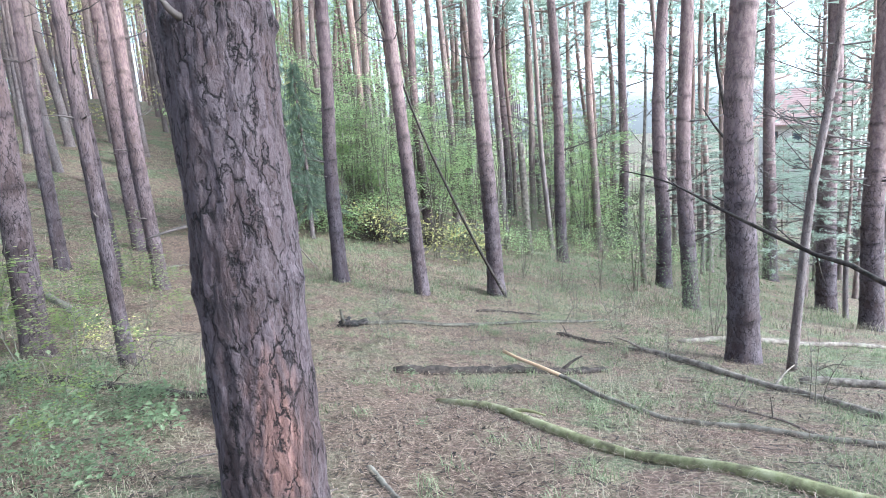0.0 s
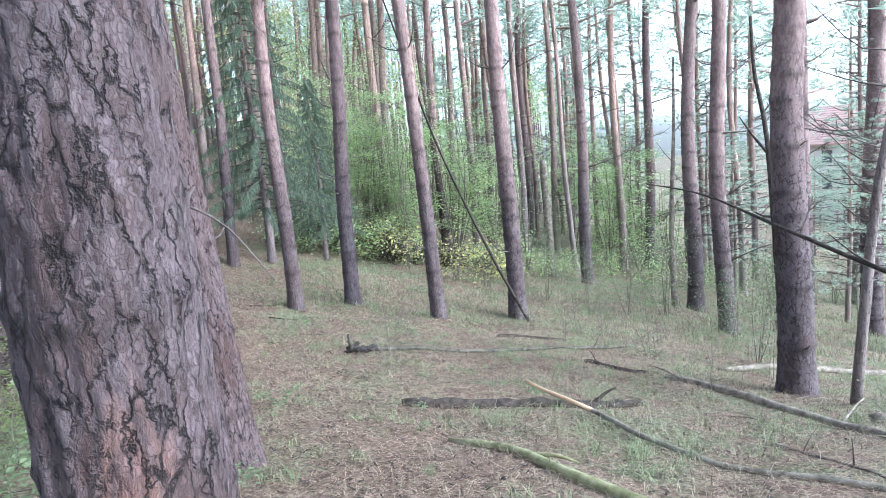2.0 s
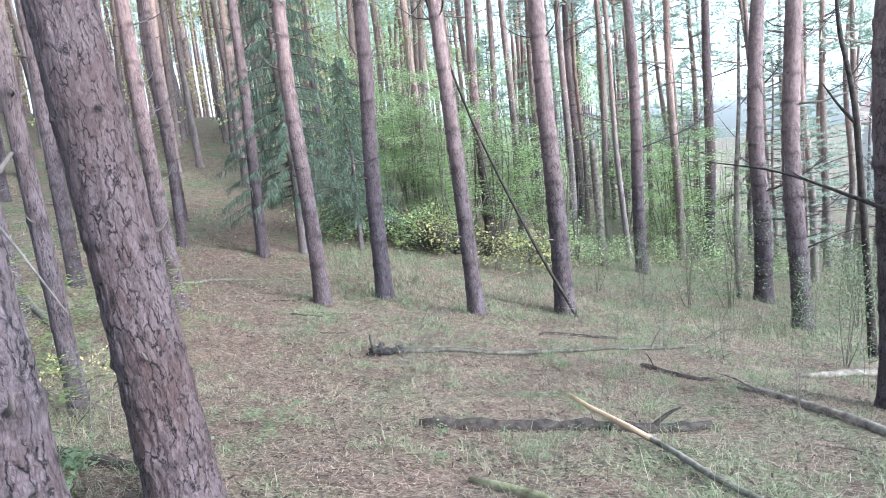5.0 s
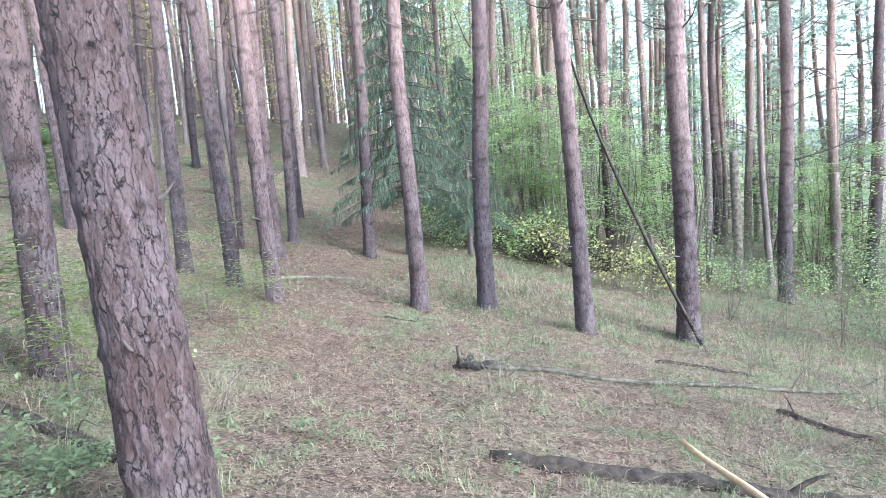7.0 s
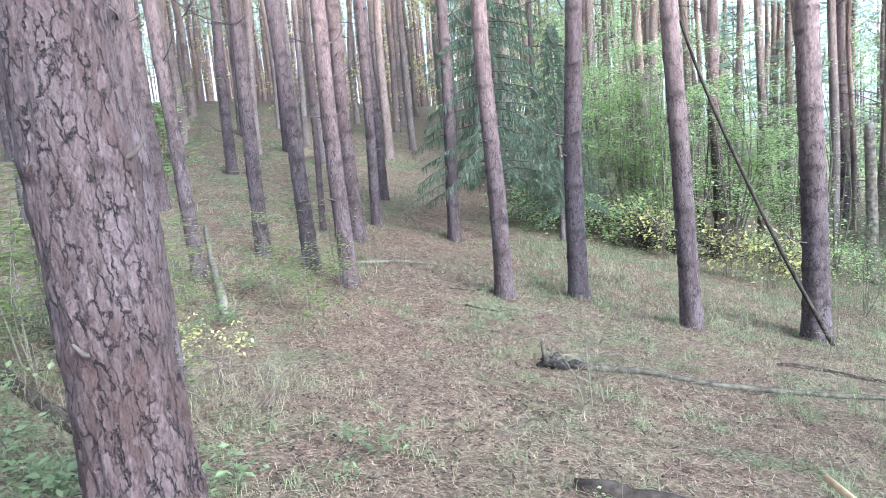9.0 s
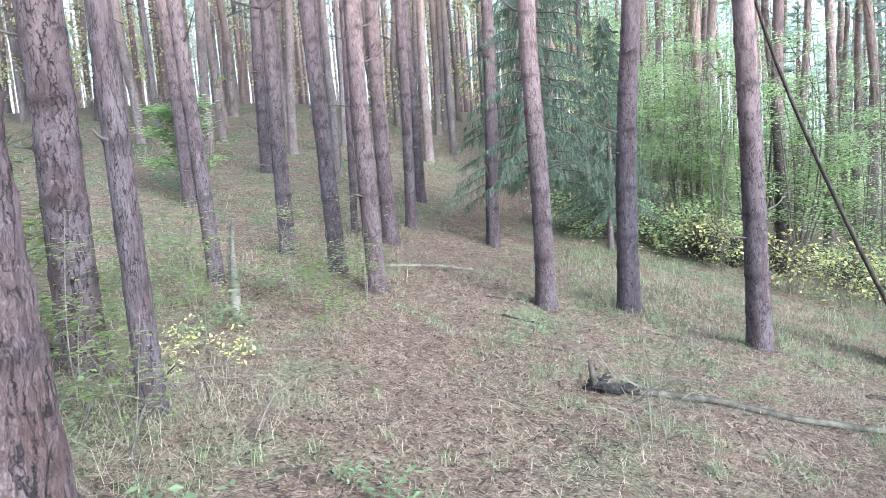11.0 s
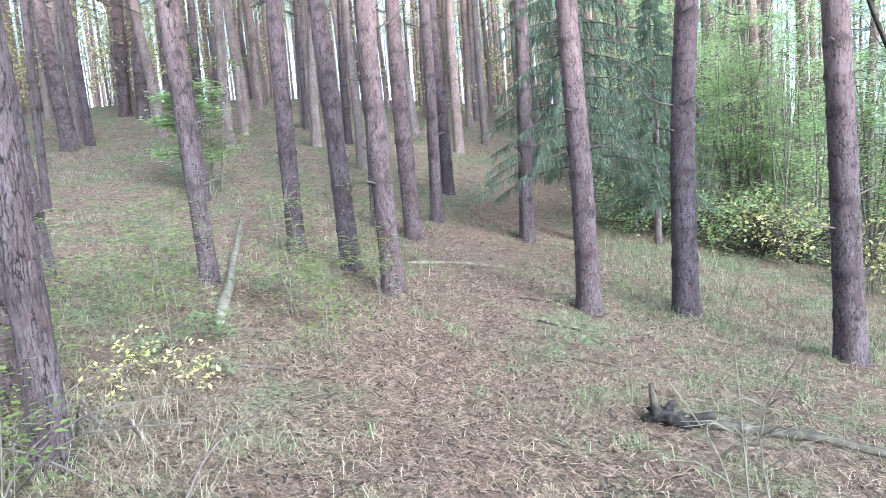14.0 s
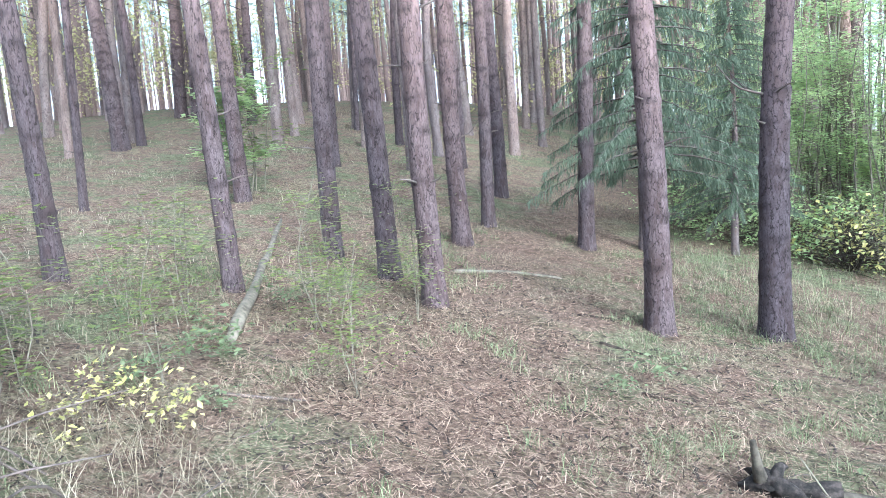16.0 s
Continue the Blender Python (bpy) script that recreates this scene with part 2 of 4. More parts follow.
# ---- ground shape: a hillside that falls towards the valley and rises to a crest ----
def hill(x, y):
    u, v = 24 * np.tanh(x / 24), 16 * np.tanh((y - 9) / 16)
    z = (-1.5487 - 0.1223 * u - 0.1758 * v + 0.001632 * u * u - 0.01089 * u * v + 0.006862 * v * v
         - 0.000133 * u ** 3 - 0.00003575 * u * u * v - 0.00015436 * u * v * v)
    return z


WAVES = [(rng.uniform(0.4, 3.2), rng.uniform(0, 2 * math.pi), rng.uniform(0, 2 * math.pi)) for _ in range(14)]


def ground_z(x, y):
    x, y = np.asarray(x, float), np.asarray(y, float)
    z = hill(x, y)
    for w, a, p in WAVES:
        z = z + 0.0045 * w * np.sin(2 * math.pi / w * (x * math.cos(a) + y * math.sin(a)) + p)
    return z


TRAIL = [(1.2, -2.0), (0.3, 3.0), (-0.4, 5.5), (-2.2, 8.5), (-4.2, 11.0), (-5.9, 14.0), (-7.6, 19.0), (-9.5, 26.0)]


def trodden(x, y):
    """1 on the worn trail, 0 away from it."""
    best = np.full(np.shape(x), 99.0)
    for (ax, ay), (bx, by) in zip(TRAIL, TRAIL[1:]):
        s = np.clip(((x - ax) * (bx - ax) + (y - ay) * (by - ay)) / ((bx - ax) ** 2 + (by - ay) ** 2), 0, 1)
        best = np.minimum(best, np.hypot(x - ax - s * (bx - ax), y - ay - s * (by - ay)))
    wob = 0.25 * np.sin(x * 2.1 + y * 1.3) + 0.2 * np.sin(x * 4.7 - y * 3.9)
    return 0.75 * np.clip(1.25 - (best + wob) / (0.85 + 0.4 * np.clip((y - 5) / 6, 0, 1)), 0, 1)


# ---- mesh helpers ----
def mesh_of(name, verts, faces, mat, smooth=True, layers=()):
    me = bpy.data.meshes.new(name)
    me.from_pydata(verts.tolist() if isinstance(verts, np.ndarray) else verts, [], faces.tolist() if isinstance(faces, np.ndarray) else faces)
    for key, values in layers:
        at = me.attributes.new(key, "FLOAT", "POINT")
        at.data.foreach_set("value", np.asarray(values, np.float32))
    me.materials.append(mat)
    if smooth:
        me.polygons.foreach_set("use_smooth", np.ones(len(me.polygons), bool))
    return me


def part(name, me, parent=None, label="", m=None):
    ob = new(name, me)
    ob.parent = parent
    if m is not None:
        ob.matrix_basis = m
    if label:
        ob["label"] = label
    return ob


def tube(points, radii, seg=6, rough=0.0, cap=True):
    """A tapered tube along points: (verts, faces)."""
    pts = np.asarray(points, float)
    rad = np.asarray(radii, float)
    tan = np.gradient(pts, axis=0)
    tan /= np.linalg.norm(tan, axis=1)[:, None] + 1e-9
    ref = np.array([0.0, 0, 1]) if abs(tan[0, 2]) < 0.8 else np.array([1.0, 0, 0])
    verts, faces = [], []
    ang = np.linspace(0, 2 * math.pi, seg, endpoint=False)
    for i, (p, t, r) in enumerate(zip(pts, tan, rad)):
        a = np.cross(t, ref)
        a /= np.linalg.norm(a)
        b = np.cross(t, a)
        rr = r * (1 + rough * rng.uniform(-1, 1, seg))
        verts.append(p + np.cos(ang)[:, None] * a * rr[:, None] + np.sin(ang)[:, None] * b * rr[:, None])
        if i:
            o = (i - 1) * seg
            faces += [(o + k, o + (k + 1) % seg, o + seg + (k + 1) % seg, o + seg + k) for k in range(seg)]
    verts = np.vstack(verts)
    if cap:
        faces += [tuple(range(seg))[::-1], tuple(range(len(verts) - seg, len(verts)))]
    return verts, faces


def joined(pieces):
    verts, faces, o = [], [], 0
    for v, f in pieces:
        verts.append(np.asarray(v))
        faces += [tuple(i + o for i in q) for q in f]
        o += len(v)
    return np.vstack(verts), faces


def spline(points, n):
    """n points along a smooth curve through points."""
    p = np.asarray(points, float)
    s = np.r_[0, np.cumsum(np.linalg.norm(np.diff(p, axis=0), axis=1))]
    if len(p) > 2:
        q = np.vstack([2 * p[0] - p[1], p, 2 * p[-1] - p[-2]])
        out = []
        for v in np.linspace(0, s[-1], n):
            i = min(int(np.searchsorted(s, v, "right")) - 1, len(p) - 2)
            t = (v - s[i]) / (s[i + 1] - s[i])
            a, b, c, d = q[i], q[i + 1], q[i + 2], q[i + 3]
            out.append(0.5 * (2 * b + (c - a) * t + (2 * a - 5 * b + 4 * c - d) * t * t + (3 * b - a - 3 * c + d) * t ** 3))
        return np.array(out)
    return np.array([p[0] + (p[1] - p[0]) * t for t in np.linspace(0, 1, n)])


# ---- ground: one sheet to the horizon ----
def build_ground():
    u = np.linspace(-4.6, 4.6, 300)
    gx, gy = np.meshgrid(-1.0 + 6 * np.sinh(u), 8.0 + 6 * np.sinh(u))
    gz = ground_z(gx, gy) + 0.012 * np.sin(gx * 9.1 + 2 * np.sin(gy * 4.3)) * np.sin(gy * 8.3 + gx * 3.1)
    k = len(u)
    idx = np.arange(k * k).reshape(k, k)
    faces = np.column_stack([idx[:-1, :-1].ravel(), idx[:-1, 1:].ravel(), idx[1:, 1:].ravel(), idx[1:, :-1].ravel()])
    verts = np.column_stack([gx.ravel(), gy.ravel(), gz.ravel()])
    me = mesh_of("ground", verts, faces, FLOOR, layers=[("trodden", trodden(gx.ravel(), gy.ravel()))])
    tagged(part("ground", me), "sloping forest floor of brown pine needles, dry grass and moss", "ground", kind="structure")


build_ground()


# ---- pines ----
PERM = np.random.default_rng(99).permutation(512) % 256
TABLE = np.random.default_rng(98).uniform(-1, 1, 256)


def lattice_noise(x, y, z):
    """Smooth value noise in space, -1 to 1."""
    xi, yi, zi = np.floor(x).astype(int), np.floor(y).astype(int), np.floor(z).astype(int)
    xf, yf, zf = x - xi, y - yi, z - zi
    xf, yf, zf = (w * w * (3 - 2 * w) for w in (xf, yf, zf))
    out = 0
    for dx in (0, 1):
        for dy in (0, 1):
            for dz in (0, 1):
                h = TABLE[PERM[PERM[PERM[(xi + dx) & 255] + ((yi + dy) & 255) & 511] + ((zi + dz) & 255) & 511]]
                out = out + h * (xf if dx else 1 - xf) * (yf if dy else 1 - yf) * (zf if dz else 1 - zf)
    return out


def lumps(a, z, dia, size, seed):
    """Uneven bark surface round a trunk, taller than wide, about -1 to 1."""
    o = seed * 7.3
    out = 0
    for k, w in ((1.0, 0.5), (2.1, 0.35), (4.3, 0.2)):
        q = 0.5 * dia / size * k
        out = out + w * lattice_noise(np.cos(a) * q + o, np.sin(a) * q + 3 * k, z / size * 0.35 * k + 50)
    return out


def trunk_mesh(name, dia, height, seg, zs, mat, seed, depth, plate=0.05, flake=None, sway=0.02, knob=()):
    """A pine trunk with butt flare, whorls of knots and uneven bark."""
    r = np.random.default_rng(seed)
    zs = np.asarray(zs, float)
    ang = np.linspace(0, 2 * math.pi, seg, endpoint=False)
    a, z = np.meshgrid(ang, zs)
    rad = 0.5 * dia * (1 - 0.62 * np.clip(z / height, 0, 1)) * (1 + 0.45 * np.exp(-np.clip(z + 0.2, 0, 9) / 0.26))
    rad *= 1 + 0.05 * np.exp(-z / 0.5) * np.sin(a * 4 + seed)
    disp = depth * np.clip(1.15 - z / 9.0, 0.2, 1) * lumps(a, z, dia, plate, seed)
    rings = []
    q = r.uniform(0.5, 0.9)
    while q < min(height, 9.5):
        rings.append(q)
        q += r.uniform(0.32, 0.62)
    rings = list(knob) if len(knob) else rings
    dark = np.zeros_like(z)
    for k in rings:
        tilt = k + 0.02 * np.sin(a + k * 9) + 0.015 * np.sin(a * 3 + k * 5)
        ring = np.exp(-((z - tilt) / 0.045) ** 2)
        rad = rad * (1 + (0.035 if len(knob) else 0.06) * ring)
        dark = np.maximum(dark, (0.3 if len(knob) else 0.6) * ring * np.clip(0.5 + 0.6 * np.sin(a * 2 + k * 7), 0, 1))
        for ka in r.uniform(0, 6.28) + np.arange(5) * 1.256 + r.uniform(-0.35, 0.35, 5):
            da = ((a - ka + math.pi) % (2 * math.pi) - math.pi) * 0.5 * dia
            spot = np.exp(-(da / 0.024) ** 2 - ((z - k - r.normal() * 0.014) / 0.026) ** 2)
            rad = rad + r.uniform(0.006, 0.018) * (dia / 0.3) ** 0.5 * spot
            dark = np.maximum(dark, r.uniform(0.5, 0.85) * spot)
    rr = rad + disp
    ox = sway * (np.sin(z * 0.55 + seed) - math.sin(seed)) * np.clip(z / 4, 0, 1)
    oy = sway * (np.cos(z * 0.45 + seed) - math.cos(seed)) * np.clip(z / 4, 0, 1)
    verts = np.column_stack([(ox + rr * np.cos(a)).ravel(), (oy + rr * np.sin(a)).ravel(), z.ravel()])
    n = len(zs)
    idx = np.arange(n * seg).reshape(n, seg)
    nxt = np.roll(idx, -1, axis=1)
    faces = np.column_stack([idx[:-1].ravel(), nxt[:-1].ravel(), nxt[1:].ravel(), idx[1:].ravel()]).tolist()
    faces.append(list(range((n - 1) * seg, n * seg)))
    fl = np.zeros_like(z)
    if flake:
        fa, fz, sa, sz = flake
        da = (a - fa + math.pi) % (2 * math.pi) - math.pi
        fl = np.clip(1.5 * np.exp(-(da / sa) ** 2 - ((z - fz) / sz) ** 2) - 0.25 + 0.3 * np.sin(z * 31 + 5 * np.sin(a * 7)), 0, 1)
        fl *= np.exp(-(da / (2 * sa)) ** 4 - ((z - fz) / (2 * sz)) ** 4)
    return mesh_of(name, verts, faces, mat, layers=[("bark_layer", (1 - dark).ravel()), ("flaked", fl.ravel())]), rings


def clump(center, r, size, count=16):
    """A tuft of needles: thin blades that spread from one point."""
    v, f = [], []
    for i in range(count):
        d = r.normal(size=3)
        d[2] = abs(d[2]) * 0.6 + 0.1 * d[2]
        d /= np.linalg.norm(d)
        s = np.cross(d, r.normal(size=3))
        s *= 0.09 * size / (np.linalg.norm(s) + 1e-6)
        o = np.asarray(center) + r.normal(size=3) * size * 0.35
        k = len(v)
        v += [o - s, o + s, o + d * size]
        f.append((k, k + 1, k + 2))
    return np.array(v), f


def crown_mesh(name, seed, z0, z1, reach, limbs=14, clumps=4, size=0.42):
    r = np.random.default_rng(seed)
    wood, green = [], []
    for i in range(limbs):
        z = z0 + (z1 - z0) * (i / limbs) ** 0.9
        a = i * 2.4 + r.uniform(-0.4, 0.4)
        ln = reach * (1 - 0.6 * (i / limbs)) * r.uniform(0.7, 1.15)
        end = np.array([math.cos(a) * ln, math.sin(a) * ln, z + ln * r.uniform(0.1, 0.5)])
        pts = spline([(0, 0, z), (end[0] * 0.5, end[1] * 0.5, z + 0.1 * ln), end], 4)
        wood.append(tube(pts, np.linspace(0.045, 0.012, 4), 4, cap=False))
        for k in range(clumps):
            t = r.uniform(0.35, 1.05)
            c = pts[0] + (end - pts[0]) * t + r.normal(size=3) * np.array([0.35, 0.35, 0.22])
            green.append(clump(c, r, size * r.uniform(0.7, 1.2), 14))
    v1, f1 = joined(wood)
    v2, f2 = joined(green)
    me = mesh_of(name, np.vstack([v1, v2]), f1 + [tuple(i + len(v1) for i in q) for q in f2], BARK_FAR, smooth=False)
    me.materials.append(NEEDLES)
    ids = np.zeros(len(me.polygons), np.int32)
    ids[len(f1):] = 1
    me.polygons.foreach_set("material_index", ids)
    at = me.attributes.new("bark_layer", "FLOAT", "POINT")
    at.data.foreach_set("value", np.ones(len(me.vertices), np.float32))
    return me


def dead_branch(seed, length, radius):
    """A bare broken side branch, growing along +x and up."""
    r = np.random.default_rng(seed)
    mid = (length * 0.5, r.uniform(-0.1, 0.1) * length, length * r.uniform(0.05, 0.25))
    end = (length, r.uniform(-0.2, 0.2) * length, length * r.uniform(0.2, 0.75))
    pieces = [tube(spline([(-0.03, 0, 0), mid, end], 6), np.linspace(radius, radius * 0.35, 6), 5, 0.12)]
    if length > 0.45:
        for k in range(3 if length < 1 else 11):
            t = r.uniform(0.2, 0.97)
            b = np.array(mid) * 2 * t * (1 - t) + np.array(end) * t * t
            d = np.array([0.35, r.uniform(-0.7, 0.7), r.uniform(-0.15, 0.35)]) * length * (0.5 if length < 1 else 0.36) * (1.2 - 0.6 * t)
            e = b + d
            pieces.append(tube(spline([b, b + d * 0.5 + np.array([0, 0, 0.06 * length * r.uniform(-1, 1)]), e], 4), np.linspace(radius * 0.4, radius * 0.15, 4), 4))
            for q in range(0 if length < 1 else 3):
                o = b + d * r.uniform(0.3, 0.95)
                pieces.append(tube([o, o + r.normal(size=3) * np.array([1, 1, 0.5]) * length * 0.075], [radius * 0.22, radius * 0.1], 3))
    v, f = joined(pieces)
    return mesh_of("dead_branch", v, f, TWIG)


BRANCHES = [dead_branch(50 + i, ln, rd) for i, (ln, rd) in enumerate([(0.10, 0.016), (0.16, 0.014), (0.3, 0.013), (0.5, 0.014), (0.9, 0.016), (1.5, 0.02), (2.2, 0.024), (2.6, 0.026)])]
CROWNS = [crown_mesh("crown", 70 + i, 8.5 + i * 0.7, 15.5 + 0.4 * i, 1.7) for i in range(4)]
MID_Z = np.r_[np.arange(-0.35, 6.0, 0.04), np.arange(6.1, 16.1, 0.6)]
FAR_Z = np.r_[np.arange(-0.5, 8, 0.35), np.arange(8.2, 17, 0.9)]
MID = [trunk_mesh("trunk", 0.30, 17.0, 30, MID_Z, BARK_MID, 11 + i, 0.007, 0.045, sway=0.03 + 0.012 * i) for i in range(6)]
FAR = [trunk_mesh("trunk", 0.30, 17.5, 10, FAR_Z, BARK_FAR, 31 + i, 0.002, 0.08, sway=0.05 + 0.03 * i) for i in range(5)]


def pine(x, y, dia, lean=0.0, kind=None, seed=0, label="", stubs=15, long_stubs=0, top=1.0, back=0.0):
    """A tall pine on the slope. lean: degrees to the walker's right; back: degrees away from the trail's start."""
    r = np.random.default_rng(seed * 13 + int(abs(x * 100)) + int(abs(y * 10)))
    me, rings = MID[seed % 6] if kind is None else kind
    tree = new("pine_tree")
    away = math.atan2(y - 0.3, x - 0.2)
    axis = Vector((math.cos(away), math.sin(away), 0))
    s = dia / 0.30 if kind is None else 1.0
    tree.matrix_basis = Matrix.Translation((x, y, float(ground_z(x, y)))) @ Matrix.Rotation(radians(lean), 4, axis) @ Matrix.Rotation(radians(back), 4, Vector((-axis.y, axis.x, 0))) @ Matrix.Rotation(r.uniform(0, 6.28) if kind is None else 0, 4, "Z")
    tagged(tree, label or "tall straight pine with grey-brown fissured bark and bare lower trunk", "tree", "pines of the wood")
    part("trunk", me, tree, m=Matrix.Diagonal((s, s, top, 1)))
    radius = lambda z: 0.5 * dia * (1 - 0.62 * z / 17)
    use = [k for k in rings if k > 0.7]
    if kind is not None:
        for k in use:
            for a in r.uniform(0, 6.28, 1):
                part("branch_stub", BRANCHES[0], tree, m=pose(math.cos(a) * radius(k) * 0.85, math.sin(a) * radius(k) * 0.85, k, 0, 0, math.degrees(a)))
        stubs = 0
    for i in range(stubs):
        z = use[int(r.integers(len(use)))] * top
        a = r.uniform(0, 6.28)
        b = BRANCHES[int(r.choice([0, 0, 0, 1, 1, 1, 2, 2, 3]))] if z < 4 else BRANCHES[int(r.choice([1, 2, 3, 3, 4]))]
        part("dead_branch", b, tree, m=pose(math.cos(a) * radius(z) * 0.9, math.sin(a) * radius(z) * 0.9, z, 0, 0, math.degrees(a)))
    for i in range(long_stubs):
        z, a = r.uniform(1.8, 7.5), r.uniform(0, 6.28)
        part("dead_branch", BRANCHES[4 + i % 4], tree, m=pose(math.cos(a) * radius(z) * 0.9, math.sin(a) * radius(z) * 0.9, z, 0, 0, math.degrees(a)))
    part("crown", CROWNS[seed % 4], tree, "sparse needle crown high above", m=Matrix.Rotation(seed * 1.3, 4, "Z"))
    return tree


# the three stout pines that the trail passes close by
NEAR_Z = np.r_[np.arange(-0.4, 3.1, 0.0095), np.arange(3.15, 6, 0.06), np.arange(6.2, 16.2, 0.5)]
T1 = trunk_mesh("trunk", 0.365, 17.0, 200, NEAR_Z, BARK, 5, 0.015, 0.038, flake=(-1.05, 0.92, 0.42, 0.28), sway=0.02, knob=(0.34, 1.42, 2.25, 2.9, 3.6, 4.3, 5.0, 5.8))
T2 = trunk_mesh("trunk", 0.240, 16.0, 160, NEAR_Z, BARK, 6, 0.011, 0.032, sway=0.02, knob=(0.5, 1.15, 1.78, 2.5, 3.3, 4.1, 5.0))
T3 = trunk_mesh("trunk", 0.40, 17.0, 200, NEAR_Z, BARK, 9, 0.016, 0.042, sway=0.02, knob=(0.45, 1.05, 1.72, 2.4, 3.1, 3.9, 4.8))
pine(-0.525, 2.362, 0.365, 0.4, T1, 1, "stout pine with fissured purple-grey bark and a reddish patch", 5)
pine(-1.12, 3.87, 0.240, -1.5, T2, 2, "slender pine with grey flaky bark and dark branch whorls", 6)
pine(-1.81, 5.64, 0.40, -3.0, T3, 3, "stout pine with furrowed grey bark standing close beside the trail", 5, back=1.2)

v, f = tube(spline([(0.1, -0.08, 1.74), (0.2, -0.2, 1.80), (0.42, -0.3, 1.70), (0.6, -0.36, 1.48)], 9), np.linspace(0.007, 0.002, 9), 5, 0.1)
SLIM = [o for o in scene.objects if o.name == "pine_tree.001"][0]
part("dead_twig", mesh_of("dead_twig", v, f, TWIG), SLIM)
v, f = tube(spline([(-0.1, -0.08, 1.74), (-0.2, -0.16, 1.73), (-0.34, -0.2, 1.70)], 6), np.linspace(0.011, 0.005, 6), 5, 0.1)
part("dead_twig", mesh_of("dead_twig", v, f, TWIG), SLIM)

# the middle rows
pine(-6.5, 17.5, 0.28, 1.8, seed=3)
pine(-3.9, 14.1, 0.30, 1.0, seed=4)
pine(-2.9, 15.05, 0.335, 0.4, seed=5, long_stubs=1)
pine(-0.98, 14.5, 0.31, -1.6, seed=6)
pine(0.73, 15.78, 0.40, 0.1, seed=7)
pine(3.4, 23.2, 0.40, -0.6, seed=8, long_stubs=6)
pine(6.4, 21.3, 0.48, 1.4, seed=9, long_stubs=6)
pine(5.87, 17.07, 0.42, -1.2, seed=10, long_stubs=5)
pine(4.22, 9.82, 0.45, 0.5, seed=11, stubs=7, long_stubs=1)
pine(13.1, 28.5, 0.6, -0.4, seed=12, long_stubs=16)
pine(11.5, 21.0, 0.62, -0.9, seed=13, long_stubs=16)
pine(10.45, 16.9, 0.56, -1.1, seed=14, long_stubs=16)
pine(7.3, 31.0, 0.48, 2.0, seed=15, long_stubs=12)
pine(2.27, 33.9, 0.42, 0.8, seed=16)
pine(-1.47, 25.4, 0.35, 0.8, seed=17)
# the left slope
pine(-8.19, 13.07, 0.27, 0.5, seed=18)
pine(-7.07, 13.04, 0.28, -1.2, seed=19)
pine(-5.95, 12.6, 0.28, -1.2, seed=20)
pine(-7.9, 15.7, 0.31, -1.6, seed=21)
pine(-8.4, 17.2, 0.25, 1.5, seed=22)
pine(-9.9, 19.9, 0.32, 1.2, seed=23)
pine(-9.0, 15.9, 0.145, 2.0, seed=24)
pine(-7.6, 11.05, 0.22, -2.2, seed=25)
pine(-12.7, 14.7, 0.32, -1.8, seed=26)
pine(-3.95, 7.48, 0.17, 0.0, seed=27, label="slim young pine with smooth brown-grey bark")
pine(-5.2, 7.75, 0.34, 0.5, seed=28, label="pine with dark fissured bark and leafy shoots at its foot")
pine(-8.71, 9.64, 0.21, -1.2, seed=29)
pine(-13.4, 11.9, 0.15, 2.0, seed=30)
pine(-20.7, 16.1, 0.46, -2.5, seed=31)
pine(-20.95, 16.85, 0.26, -0.2, seed=32)
pine(-27.5, 22.0, 0.5, 1.5, seed=33)
pine(-25.7, 21.7, 0.48, 0.2, seed=34)
pine(-15.9, 23.0, 0.26, 0.5, seed=35)
pine(-18.8, 23.9, 0.2, 2.5, seed=36)
pine(-22.5, 22.0, 0.34, 2.0, seed=37)
pine(-12.5, 21.9, 0.22, 0.0, seed=38)
pine(-14.6, 18.9, 0.34, 1.3, seed=39)


